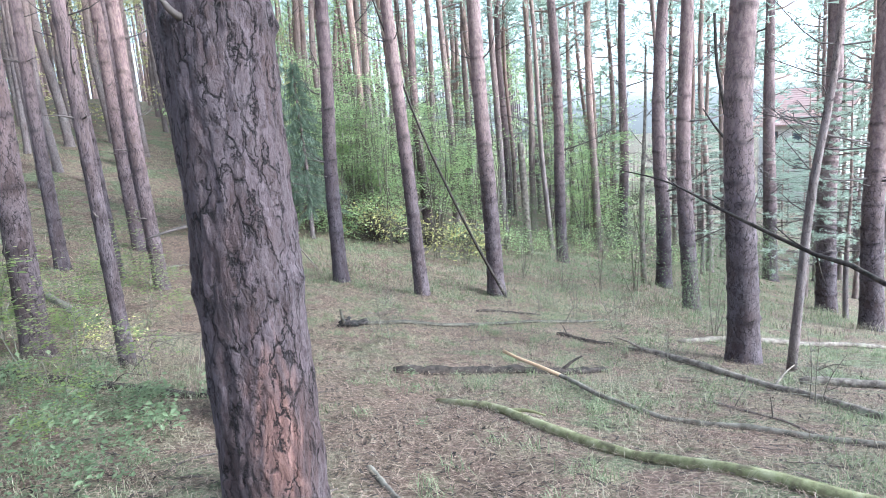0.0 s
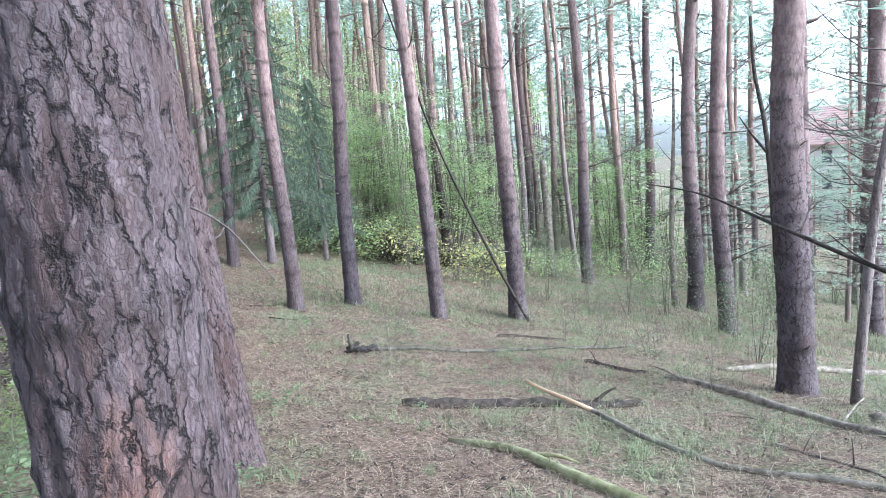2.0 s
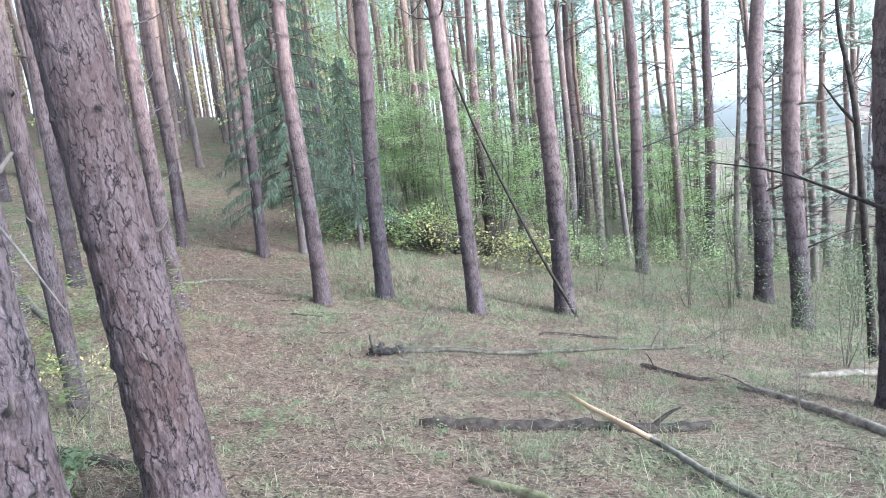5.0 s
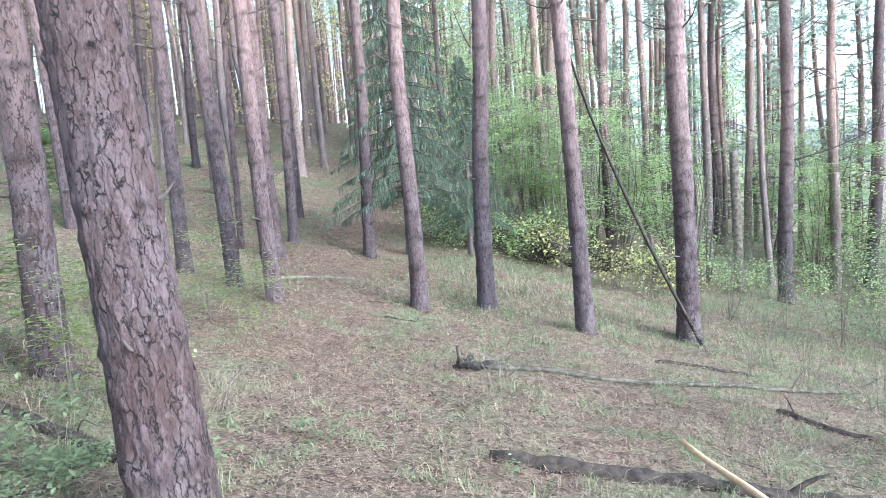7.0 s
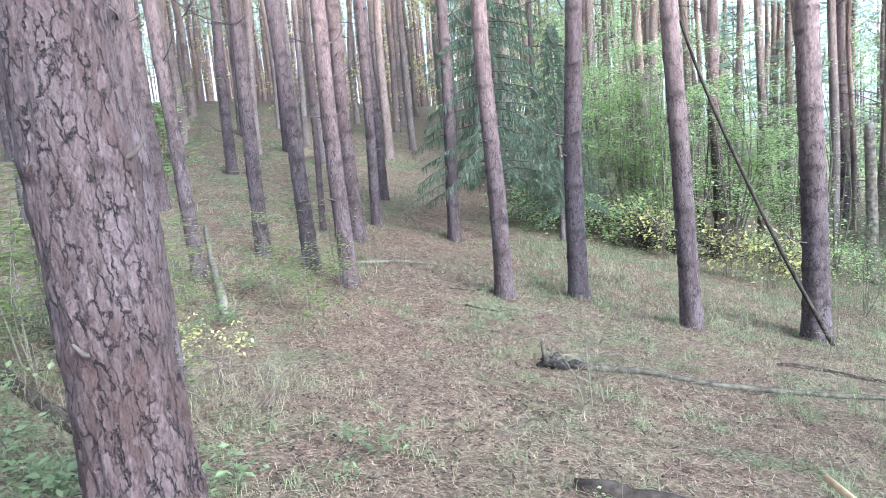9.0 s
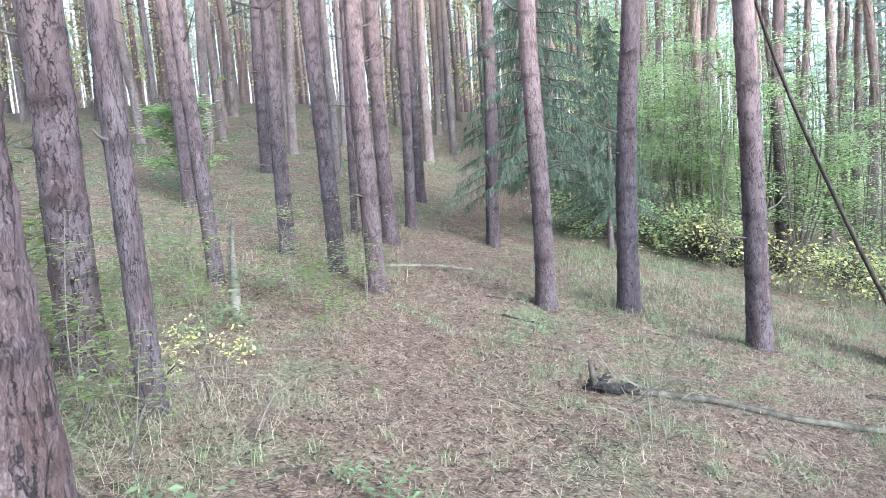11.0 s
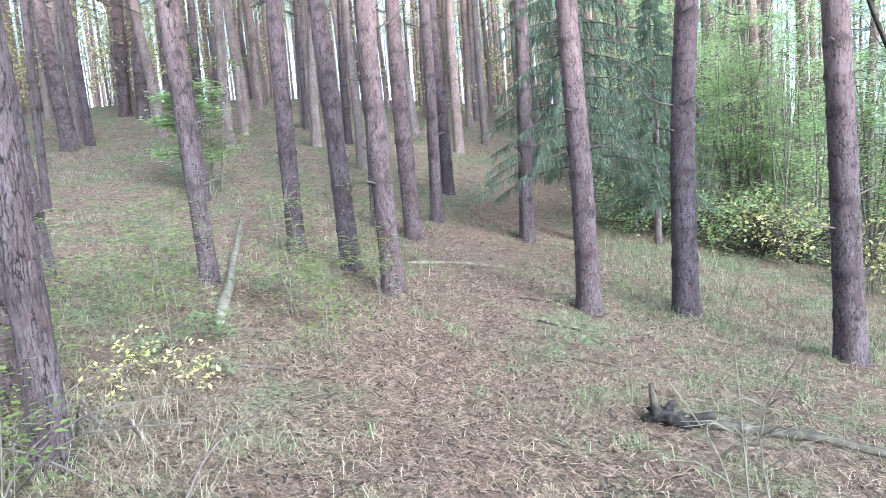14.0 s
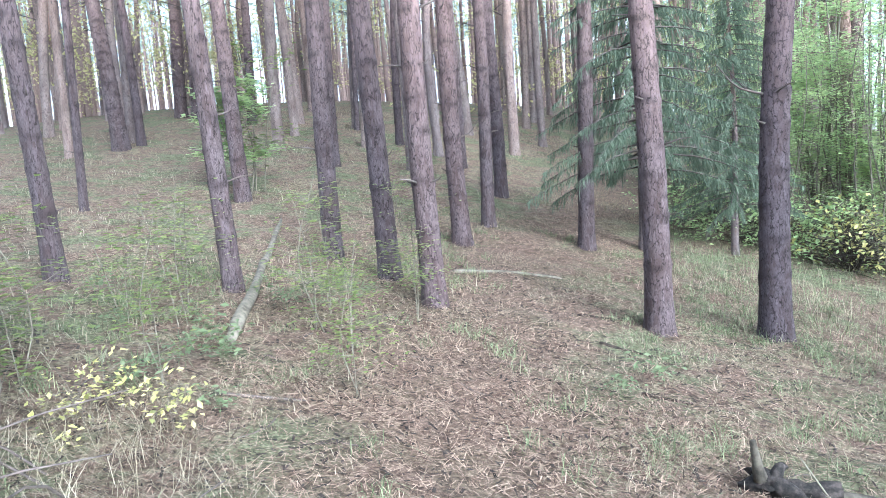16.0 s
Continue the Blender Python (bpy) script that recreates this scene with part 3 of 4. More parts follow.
# ---- the farther wood: a planting with uneven gaps ----
def far_wood():
    r = np.random.default_rng(3)
    spots = []
    for _ in range(6000):
        d = math.sqrt(r.uniform(19 ** 2, 46 ** 2))
        a = radians(r.uniform(-50, 80))
        x, y = -math.sin(a) * d, 3.0 + math.cos(a) * d
        if x > 5 + 0.12 * (y - 20) and r.random() > 0.08:
            continue
        if x > 3.5 and y < 26 or (-13 < x < 5 and y < 24.5) or (x < -13 and y < 19 and x > -20):
            continue
        if any((x - px) ** 2 + (y - py) ** 2 < 2.3 ** 2 for px, py in spots):
            continue
        spots.append((x, y))
        if len(spots) >= 230:
            break
    # a few behind the walker close the wood around
    spots += [(r.uniform(-14, 12), r.uniform(-16, -4)) for _ in range(26)] + [(r.uniform(-16, -9), r.uniform(-3, 7)) for _ in range(8)]
    made = {}
    for i, (x, y) in enumerate(spots):
        k = i % 5
        s = r.uniform(0.7, 1.25)
        m = Matrix.Translation((x, y, float(ground_z(x, y)))) @ Matrix.Rotation(radians(r.normal() * 1.6), 4, (r.normal(), r.normal(), 0.01)) @ Matrix.Rotation(r.uniform(0, 6.28), 4, "Z") @ Matrix.Diagonal((s, s, r.uniform(0.9, 1.15), 1))
        if k not in made:
            t = new("pine_tree")
            tagged(t, "distant slender pine with orange-brown upper trunk", "tree", "pines of the wood")
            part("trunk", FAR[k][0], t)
            part("crown", CROWNS[k % 4], t, m=Matrix.Rotation(k * 1.1, 4, "Z"))
            for j in range(4):
                a = r.uniform(0, 360)
                part("dead_branch", BRANCHES[3 + j % 3], t, m=pose(math.cos(radians(a)) * 0.1, math.sin(radians(a)) * 0.1, r.uniform(3, 8), 0, 0, a))
            t.matrix_basis = Matrix.Translation((x, y, float(ground_z(x, y))))
            made[k] = t
        else:
            copy_thing(made[k], m)


far_wood()


def far_backdrop_wood():
    """The uncounted pines beyond: thin trunks and tufted crowns in one object."""
    r = np.random.default_rng(5)
    trunks, tufts, spots = [], [], []
    while len(spots) < 860:
        d = math.sqrt(r.uniform(45 ** 2, 115 ** 2))
        a = radians(r.uniform(-48, 82) if len(spots) < 480 else r.uniform(8, 84))
        x, y = -math.sin(a) * d, 3.0 + math.cos(a) * d
        if x > 6 + 0.15 * (y - 40) and r.random() > 0.03:
            continue
        if abs(x - 36 * y / 70) < 5 and x > 15 and r.random() > 0.1:
            continue
        spots.append((x, y))
    for x, y in spots:
        z, h, w = gz_far(x, y), r.uniform(14, 19), r.uniform(0.11, 0.2)
        lx, ly = r.normal() * 0.3, r.normal() * 0.3
        trunks.append(tube([(x, y, z - 0.5), (x + lx * 0.4, y + ly * 0.4, z + h * 0.5), (x + lx, y + ly, z + h)], [w, w * 0.75, 0.04], 6, cap=False))
        for k in range(12):
            q = r.uniform(0.5, 1.0)
            s = 1.9 * (1.15 - q)
            tufts.append(clump((x + lx * q + r.normal() * s, y + ly * q + r.normal() * s, z + h * q), r, 0.95, 7))
    v, f = joined(trunks)
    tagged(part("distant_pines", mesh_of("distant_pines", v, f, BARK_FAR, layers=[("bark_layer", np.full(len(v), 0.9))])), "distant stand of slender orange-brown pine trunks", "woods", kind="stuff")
    v, f = joined(tufts)
    tagged(part("distant_crowns", mesh_of("distant_crowns", v, f, NEEDLES, smooth=False)), "distant pine crowns of grey-green needles", "woods", kind="stuff")


def distant_undergrowth(seed, clumps, a0, a1, d0, d1, top, name, mat, label):
    """Uncounted leafy undergrowth far off between the trunks, in uneven tiers."""
    r = np.random.default_rng(seed)
    out = []
    for _ in range(clumps):
        d, a = math.sqrt(r.uniform(d0 ** 2, d1 ** 2)), radians(r.uniform(a0, a1))
        x, y = -math.sin(a) * d, 3.0 + math.cos(a) * d
        h, w = top * r.uniform(0.15, 1.0) ** 1.3, r.uniform(0.5, 1.5)
        c = np.column_stack([x + r.normal(size=9) * w, y + r.normal(size=9) * w, gz_far(x, y) + h + r.normal(size=9) * 0.5])
        out.append(leaf_cloud(r, c, 120, 0.17, 0.5, 0.35))
    o, verts, faces = 0, [], []
    for v, f in out:
        verts.append(v)
        faces.append(np.array(f) + o)
        o += len(v)
    tagged(part(name, mesh_of(name, np.vstack(verts), np.vstack(faces), mat, smooth=False)), label, "woods", kind="stuff")


def gz_far(x, y):
    return float(ground_z(x, y))


far_backdrop_wood()


# ---- fallen logs, poles and sticks ----
def log(name, spots, r0, r1, mat, label, lift=0.75, seg=10, n=16, ends=None, category="log", rough=0.09, side=()):
    """A fallen stem along spots (x, y[, height over the ground]) lying on the slope."""
    c = spline([(p[0], p[1], p[2] if len(p) > 2 else 0.0) for p in spots], n)
    rad = np.linspace(r0, r1, n) * (1 + 0.08 * rng.uniform(-1, 1, n))
    rad[0], rad[-1] = rad[0] * 0.6, rad[-1] * 0.5
    base = np.array([c[0, 0], c[0, 1], float(ground_z(c[0, 0], c[0, 1]))])
    pts = np.column_stack([c[:, 0], c[:, 1], ground_z(c[:, 0], c[:, 1]) + c[:, 2] + rad * lift]) - base
    v, f = tube(pts, rad, seg, rough)
    thing = new(name)
    thing.matrix_basis = Matrix.Translation(base)
    tagged(thing, label, category)
    part("stem", mesh_of("stem", v, f, mat), thing)
    for k, (at, dx, dy, dz, rr) in enumerate(side):
        o = pts[int(at * (n - 1))]
        w, g = tube(spline([o, o + np.array([dx, dy, dz]) * 0.55 + np.array([0, 0, 0.03]), o + np.array([dx, dy, dz])], 5), np.linspace(rr, rr * 0.3, 5), 6, 0.1)
        part("side_branch", mesh_of("side_branch", w, g, TWIG if mat is BARK_FAR else mat), thing)
    if ends:
        k = int(ends[1])
        w, g = tube(pts[:k], 1.15 * np.linspace(r0, r0 + (r1 - r0) * (k - 1) / (n - 1), k), seg, 0.12)
        part("broken_end", mesh_of("broken_end", w, g, ends[0]), thing, ends[2])
    return thing, pts


knotty, kp = log("fallen_pole", [(-2.0, 10.75), (-1.2, 11.2), (0.8, 12.2), (2.96, 13.6)], 0.038, 0.024, POLE, "long thin grey fallen pole with a charred root end", 1.3, side=[(0.8, 0.3, 0.5, 0.2, 0.012)])
w, g = tube(spline([(-0.14, -0.05, 0.05), (0.03, 0.02, 0.07), (0.16, 0.08, 0.04), (0.34, 0.18, 0.04)], 8), [0.012, 0.040, 0.062, 0.036, 0.046, 0.033, 0.040, 0.034], 16, 0.6)
part("charred_root", mesh_of("charred_root", w, g, CHAR), knotty, "blackened knobbly root end")
w, g = tube(spline([(-0.02, -0.02, 0.1), (-0.04, -0.03, 0.2), (-0.05, -0.06, 0.34)], 5), [0.045, 0.035, 0.028, 0.022, 0.014], 6, 0.15)
part("root_stub", mesh_of("root_stub", w, g, POLE), knotty)
for dx, dy, dz, s in [(-0.12, 0.1, 0.03, 0.09), (0.12, -0.02, 0.0, 0.11), (0.02, 0.12, 0.08, 0.08)]:
    w, g = tube(spline([(0.03, 0.02, 0.06), (0.03 + dx * 0.6, 0.02 + dy * 0.6, 0.06 + dz), (0.03 + dx * 1.6, 0.02 + dy * 1.6, 0.02 + dz)], 5), [s * 0.6, s * 0.5, s * 0.4, s * 0.3, s * 0.1], 8, 0.3)
    part("root_knob", mesh_of("root_knob", w, g, CHAR), knotty)
log("mossy_log", [(-0.25, 6.62), (0.2, 6.25), (0.71, 5.42), (1.57, 4.53), (2.3, 3.85), (3.4, 2.9)], 0.036, 0.050, LOG_GREEN, "curved fallen log with green algae lying in the grass", side=[(0.2, 0.35, -0.25, 0.05, 0.025)])
log("fallen_stick", [(0.55, 8.7, 0.16), (1.19, 7.41, 0.06), (1.92, 5.98), (2.77, 5.38), (3.6, 4.8)], 0.020, 0.031, LOG_PALE, "fallen branch with a fresh pale orange broken end", ends=(FRESH, 5, "bare splintered orange wood"))
log("grey_log", [(2.64, 10.5), (3.32, 8.85), (3.78, 7.45), (3.95, 6.0), (4.2, 4.4)], 0.045, 0.045, LOG_GREY, "straight grey fallen log with peeling bark", side=[(0.1, -0.4, 0.35, 0.12, 0.02), (0.5, 0.4, 0.3, 0.15, 0.02)])
log("rotten_log", [(-0.85, 7.82), (0.21, 7.97), (1.28, 8.1), (1.9, 8.5)], 0.066, 0.050, LOG_DARK, "dark rotting log sunk in needle litter", 0.5, n=26, rough=0.34, side=[(0.75, 0.3, 0.1, 0.16, 0.03)])
log("fallen_pole", [(3.86, 11.8), (6.17, 12.36), (8.3, 12.8)], 0.06, 0.05, LOG_GREY, "grey fallen pole half hidden in grass")
log("fallen_stick", [(4.2, 8.1), (5.2, 7.6)], 0.06, 0.05, LOG_GREY, "short grey log beside the leaning trunk")
log("twig", [(2.55, 6.72), (2.81, 5.99), (3.0, 5.3)], 0.014, 0.01, TWIG, "thin dark twig lying on grass", category="twig", side=[(0.6, -0.1, -0.15, 0.3, 0.008), (0.3, 0.2, 0.1, 0.2, 0.006)])
log("stick", [(-0.6, 4.4), (-0.3, 3.8)], 0.022, 0.018, LOG_PALE, "short pale stick on the needle litter", category="stick")
log("mossy_log", [(-5.6, 7.0), (-4.1, 6.65), (-3.29, 6.49), (-2.5, 6.3)], 0.06, 0.05, LOG_DARK, "dark log hidden among green herbs", 0.5, rough=0.18)
log("birch_pole", [(-6.0, 9.95), (-7.0, 10.85), (-8.25, 11.91), (-10.9, 14.25)], 0.065, 0.035, LOG_PALE, "long pale peeled pole lying up the slope", rough=0.05)
log("stick", [(-6.88, 14.05), (-6.4, 14.59), (-5.75, 15.2)], 0.03, 0.02, LOG_PALE, "pale straight stick lying across the trail", category="stick", side=[(0.4, 0.25, -0.2, 0.02, 0.01)])
log("stick", [(-4.07, 12.93), (-3.8, 12.95), (-3.5, 13.0)], 0.018, 0.010, LOG_DARK, "dark crooked stick on needle litter", category="stick")
log("stick", [(-4.75, 13.75), (-4.45, 13.93), (-4.25, 14.15)], 0.015, 0.010, LOG_DARK, "dark stick on needle litter", category="stick")
log("twig", [(-4.95, 9.14), (-4.75, 9.3), (-4.5, 9.55)], 0.014, 0.01, TWIG, "bent brown twig on the litter", category="twig")
log("stick", [(-3.2, 11.88), (-3.0, 11.88), (-2.8, 11.96)], 0.013, 0.009, LOG_DARK, "dark stick on needle litter", category="stick")
log("stick", [(-2.75, 10.35), (-2.5, 10.28)], 0.018, 0.014, LOG_DARK, "short dark stick on the litter", category="stick")
log("fallen_stick", [(0.2, 13.3), (0.9, 13.5), (1.6, 13.6)], 0.03, 0.02, LOG_DARK, "dark fallen stick at a pine's foot", category="stick")
log("fallen_stick", [(1.6, 11.3), (2.1, 10.9), (2.5, 10.9)], 0.04, 0.03, LOG_DARK, "dark knotted stick on brown needles", category="stick", side=[(0.2, -0.1, 0.1, 0.2, 0.012)])
for i in range(130):
    a, x, y = rng.uniform(0, 6.28), rng.uniform(-6, 5), rng.uniform(1.5, 15)
    ln = rng.uniform(0.15, 0.6)
    if math.hypot(x + 0.3, y - 3) < 0.8:
        continue
    log("twig", [(x, y), (x + ln * 0.5 * math.cos(a), y + ln * 0.5 * math.sin(a)), (x + ln * math.cos(a + 0.3), y + ln * math.sin(a + 0.3))], rng.uniform(0.005, 0.011), 0.004, TWIG, "small brown twig on the forest floor", seg=5, n=5, category="twig")


def free_stem(name, points, r0, r1, mat, label, category, n=18, side=()):
    """A stem through points in space, its first point on the ground."""
    pts = spline(points, n)
    base = pts[0].copy()
    thing = new(name)
    thing.matrix_basis = Matrix.Translation(base)
    tagged(thing, label, category)
    v, f = tube(pts - base, np.linspace(r0, r1, n), 8, 0.08)
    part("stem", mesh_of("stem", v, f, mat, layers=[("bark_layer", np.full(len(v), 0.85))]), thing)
    for at, d, rr in side:
        o = pts[int(at * (n - 1))] - base
        d = np.array(d)
        w, g = tube(spline([o, o + d * 0.5 + np.array([0, 0, -0.04]), o + d], 5), np.linspace(rr, rr * 0.3, 5), 5, 0.1)
        part("side_branch", mesh_of("side_branch", w, g, TWIG if mat is BARK_FAR else mat), thing)


def gz1(x, y):
    return float(ground_z(x, y))


# dead pole that leans from one pine against another
free_stem("leaning_pole", [(0.95, 15.45, gz1(0.95, 15.45)), (0.1, 15.0, -0.6), (-0.75, 14.65, 1.7), (-1.25, 14.4, 3.6), (-1.8, 14.2, 5.6)], 0.034, 0.012, LOG_DARK, "thin dead pole leaning against a pine", "dead tree")
# dead branch that hangs across the slope
free_stem("fallen_tree", [(5.4, 5.6, gz1(5.4, 5.6)), (4.63, 7.2, -0.34), (4.4, 8.23, -0.22), (3.95, 9.5, 0.09), (3.9, 12.5, 0.3), (3.64, 15.4, 0.33)], 0.036, 0.010, LOG_DARK, "bare dead tree leaning across the slope on a pine", "dead tree",
          side=[(0.35, (-0.3, 0.6, 0.35), 0.014), (0.45, (0.4, 0.5, 0.4), 0.014), (0.6, (-0.3, 0.7, 0.3), 0.012), (0.75, (0.3, 0.8, 0.25), 0.01), (0.3, (0.3, 0.3, -0.5), 0.012)])
free_stem("leaning_tree", [(4.5, 8.92, gz1(4.5, 8.92)), (4.62, 8.93, -0.6), (4.75, 8.95, 0.6), (5.02, 9.0, 2.2), (5.3, 9.1, 5.5)], 0.07, 0.03, BARK_FAR, "slim leaning trunk with brown bark", "dead tree", side=[(0.3, (-0.35, 0.1, 0.3), 0.012), (0.55, (0.4, 0.2, 0.4), 0.012)])
free_stem("dead_snag", [(6.0, 14.3, gz1(6.0, 14.3)), (5.85, 14.3, -0.8), (5.75, 14.4, 1.2), (5.7, 14.8, 2.4), (5.72, 15.0, 3.5)], 0.08, 0.03, LOG_DARK, "broken dead tree with forked bare branches", "dead tree", side=[(0.62, (-0.5, 0.1, 0.75), 0.035), (0.45, (-0.4, 0, 0.15), 0.03), (0.75, (0.3, 0.1, 0.4), 0.02)])
free_stem("broken_stub", [(2.24, 23.4, gz1(2.24, 23.4)), (2.2, 23.4, -1.2), (2.15, 23.4, 0.75)], 0.15, 0.11, LOG_GREY, "broken-off dead pine trunk", "dead tree", side=[(0.97, (0.06, 0.0, 0.4), 0.07), (0.7, (-0.5, 0.1, 0.1), 0.02), (0.5, (0.45, -0.1, 0.15), 0.02)])
free_stem("sapling", [(5.76, 21.3, gz1(5.76, 21.3)), (5.75, 21.3, -1.5), (5.9, 21.3, 1.2), (6.0, 21.4, 3.5)], 0.1, 0.03, LOG_GREY, "thin bare young trunk", "tree", side=[(0.6, (-0.5, 0, 0.7), 0.02), (0.75, (0.5, 0.1, 0.6), 0.02)])


# ---- leafy growth ----
def leaf_cloud(r, centers, count, size, flat=0.6, spread=0.3):
    """Small folded leaves scattered about twig ends."""
    c = np.asarray(centers)[r.integers(len(centers), size=count)] + r.normal(size=(count, 3)) * np.array([spread, spread, spread * 0.45])
    n = r.normal(size=(count, 3)) * (1 - flat)
    n[:, 2] += flat
    n /= np.linalg.norm(n, axis=1)[:, None]
    d = np.cross(n, r.normal(size=(count, 3)))
    d /= np.linalg.norm(d, axis=1)[:, None]
    s = np.cross(n, d)
    k = (size * r.uniform(0.6, 1.3, count))[:, None]
    v = np.stack([c - d * k * 0.5, c + s * k * 0.3 + n * k * 0.08, c + d * k * 0.55, c - s * k * 0.3 + n * k * 0.08], axis=1).reshape(-1, 3)
    o = np.arange(count)[:, None] * 4
    return v, np.vstack([np.hstack([o, o + 1, o + 2]), np.hstack([o, o + 2, o + 3])]).tolist()


def shrub_meshes(seed, height, width, stems, leaves, size, mat, low=0.25, flat=0.6, spread=0.28, wood_mat=None, thin=1.0):
    r = np.random.default_rng(seed)
    wood, ends = [], []
    for i in range(stems):
        a = r.uniform(0, 6.28)
        h = height * r.uniform(0.6, 1.05)
        out = width * 0.5 * r.uniform(0.1, 0.8)
        tip = np.array([math.cos(a) * out, math.sin(a) * out, h])
        foot = np.array([math.cos(a), math.sin(a), 0]) * 0.12 * r.random() - np.array([0, 0, 0.08])
        pts = spline([foot, tip * np.array([0.35, 0.35, 0.5]) + r.normal(size=3) * 0.05 * height, tip], 7)
        wood.append(tube(pts, np.linspace(0.0045 * height + 0.0015, 0.0025, 7) * thin, 5, cap=False))
        for k in range(9 if height > 0.5 else 4):
            t = r.uniform(low, 1.0)
            o = pts[int(t * 6)]
            b = r.uniform(0, 6.28)
            ln = width * 0.5 * r.uniform(0.3, 0.9) * (1.15 - 0.6 * t)
            e = o + np.array([math.cos(b) * ln, math.sin(b) * ln, ln * r.uniform(0.0, 0.5)])
            wood.append(tube([o, (o + e) / 2 + np.array([0, 0, 0.04]), e], np.array([0.004, 0.003, 0.0015]) * thin, 4, cap=False))
            ends += [o + (e - o) * q for q in (0.35, 0.6, 0.85, 1.0)]
    v, f = joined(wood)
    lv, lf = leaf_cloud(r, ends, leaves, size, flat, spread)
    return mesh_of("stems", v, f, wood_mat or STEM), mesh_of("leaves", lv, lf, mat, smooth=False)


def shrub(name, meshes, x, y, scale=1.0, turn=0.0, label="", category="shrub", group=""):
    t = new(name)
    t.matrix_basis = Matrix.Translation((x, y, gz1(x, y))) @ Matrix.Rotation(turn, 4, "Z") @ Matrix.Scale(scale, 4)
    tagged(t, label, category, group)
    tagged(part("stem", meshes[0], t), kind="stuff")
    tagged(part("foliage", meshes[1], t), kind="stuff")


YOUNG = [shrub_meshes(200 + i, 6.6, 3.6, 8, 5200, 0.10, LEAF, 0.22, 0.85, 0.20) for i in range(4)]
BUSH = [shrub_meshes(210 + i, 1.4, 1.8, 7, 650, 0.09, LEAF, 0.2, 0.7, 0.2) for i in range(2)]
PALEBUSH = [shrub_meshes(220 + i, 1.3, 1.4, 8, 1000, 0.09, LEAF_PALE, 0.2, 0.6, 0.2) for i in range(2)]
YELLOW = [shrub_meshes(230 + i, 1.3, 1.6, 8, 260, 0.09, LEAF_YELLOW, 0.3, 0.6, 0.2) for i in range(2)]
SAPLING = [shrub_meshes(240 + i, 1.7, 1.7, 2, 320, 0.08, LEAF_PALE, 0.25, 0.9, 0.13) for i in range(3)]
HERBS = [shrub_meshes(250 + i, 0.22, 0.5, 4, 60, 0.046, HERB, 0.5, 0.8, 0.05, HERB, 0.3) for i in range(4)]
THIN = [shrub_meshes(260 + i, 3.0, 2.6, 5, 1300, 0.06, HERB, 0.15, 0.5, 0.35) for i in range(2)]

BARE = shrub_meshes(275, 0.85, 0.9, 3, 12, 0.03, HERB, 0.2, 0.6, 0.05, None, 1.0)
TINY = shrub_meshes(270, 0.5, 0.55, 4, 90, 0.042, LEAF_YELLOW, 0.3, 0.7, 0.06, None, 0.4)
r2 = np.random.default_rng(17)
for x, y in [(-4.4, 22.2), (-3.0, 22.8), (-2.0, 22.0), (-1.0, 23.6), (-5.2, 23.4), (-3.9, 24.2), (-5.4, 25.4), (-3.6, 26.6), (0.4, 26.0), (-6.3, 27.8), (-1.8, 28.2), (5.0, 28.0), (6.6, 29.5), (8.6, 32.0), (6.0, 33.0), (3.9, 30.5)]:
    shrub("young_tree", YOUNG[int(r2.integers(4))], x, y, r2.uniform(0.75, 1.15), r2.uniform(0, 6), "leafy young broadleaf tree with bright green foliage", "tree", "green thicket")
for x, y in [(-4.4, 20.6), (-3.4, 20.9), (-2.2, 21.3), (-5.3, 20.3), (0.7, 21.5), (1.8, 22.3), (-0.3, 22.4), (2.9, 25.0), (4.6, 25.6), (6.2, 26.0), (8.3, 27.0), (9.8, 29.0), (1.2, 24.5), (-6.2, 21.0)]:
    shrub("bush", BUSH[int(r2.integers(2))], x, y, r2.uniform(0.7, 1.2), r2.uniform(0, 6), "low green bush at the edge of the thicket", "shrub", "green thicket")
BRUSH = [shrub_meshes(280 + i, 0.9, 2.4, 15, 70, 0.06, LEAF_PALE, 0.05, 0.6, 0.2, LOG_DARK, 2.6) for i in range(3)]
POLES = [shrub_meshes(290 + i, 5.5, 1.3, 4, 260, 0.07, LEAF, 0.35, 0.8, 0.18, STEM, 1.1) for i in range(2)]
for x, y in [(-4.6, 21.1), (-3.2, 21.6), (-2.3, 21.3), (-1.2, 21.6), (-5.6, 21.4), (-2.9, 20.7), (0.3, 22.1)]:
    shrub("brushwood", BRUSH[int(r2.integers(3))], x, y, r2.uniform(0.7, 1.15), r2.uniform(0, 6), "dark tangle of dead brushwood under the young trees", "brushwood", "brushwood of the thicket")
for i in range(16):
    x, y = r2.uniform(-7.5, 2.0), r2.uniform(21.3, 26.5)
    shrub("thin_sapling", POLES[i % 2], x, y, r2.uniform(0.7, 1.2), r2.uniform(0, 6), "thin straight sapling stem with few green leaves", "sapling", "green thicket")
for x, y in [(1.5, 13.2), (2.3, 13.6), (2.9, 12.4), (0.9, 14.3), (3.4, 13.9), (1.9, 14.6), (4.4, 11.0), (2.6, 15.6), (3.9, 15.2), (-1.6, 13.2), (5.0, 13.4), (-1.2, 9.6), (2.9, 9.2), (3.6, 6.6)]:
    shrub("bare_sapling", BARE, x, y, r2.uniform(0.6, 1.25), r2.uniform(0, 6), "small leafless sapling with thin grey twigs", "sapling", "bare saplings")
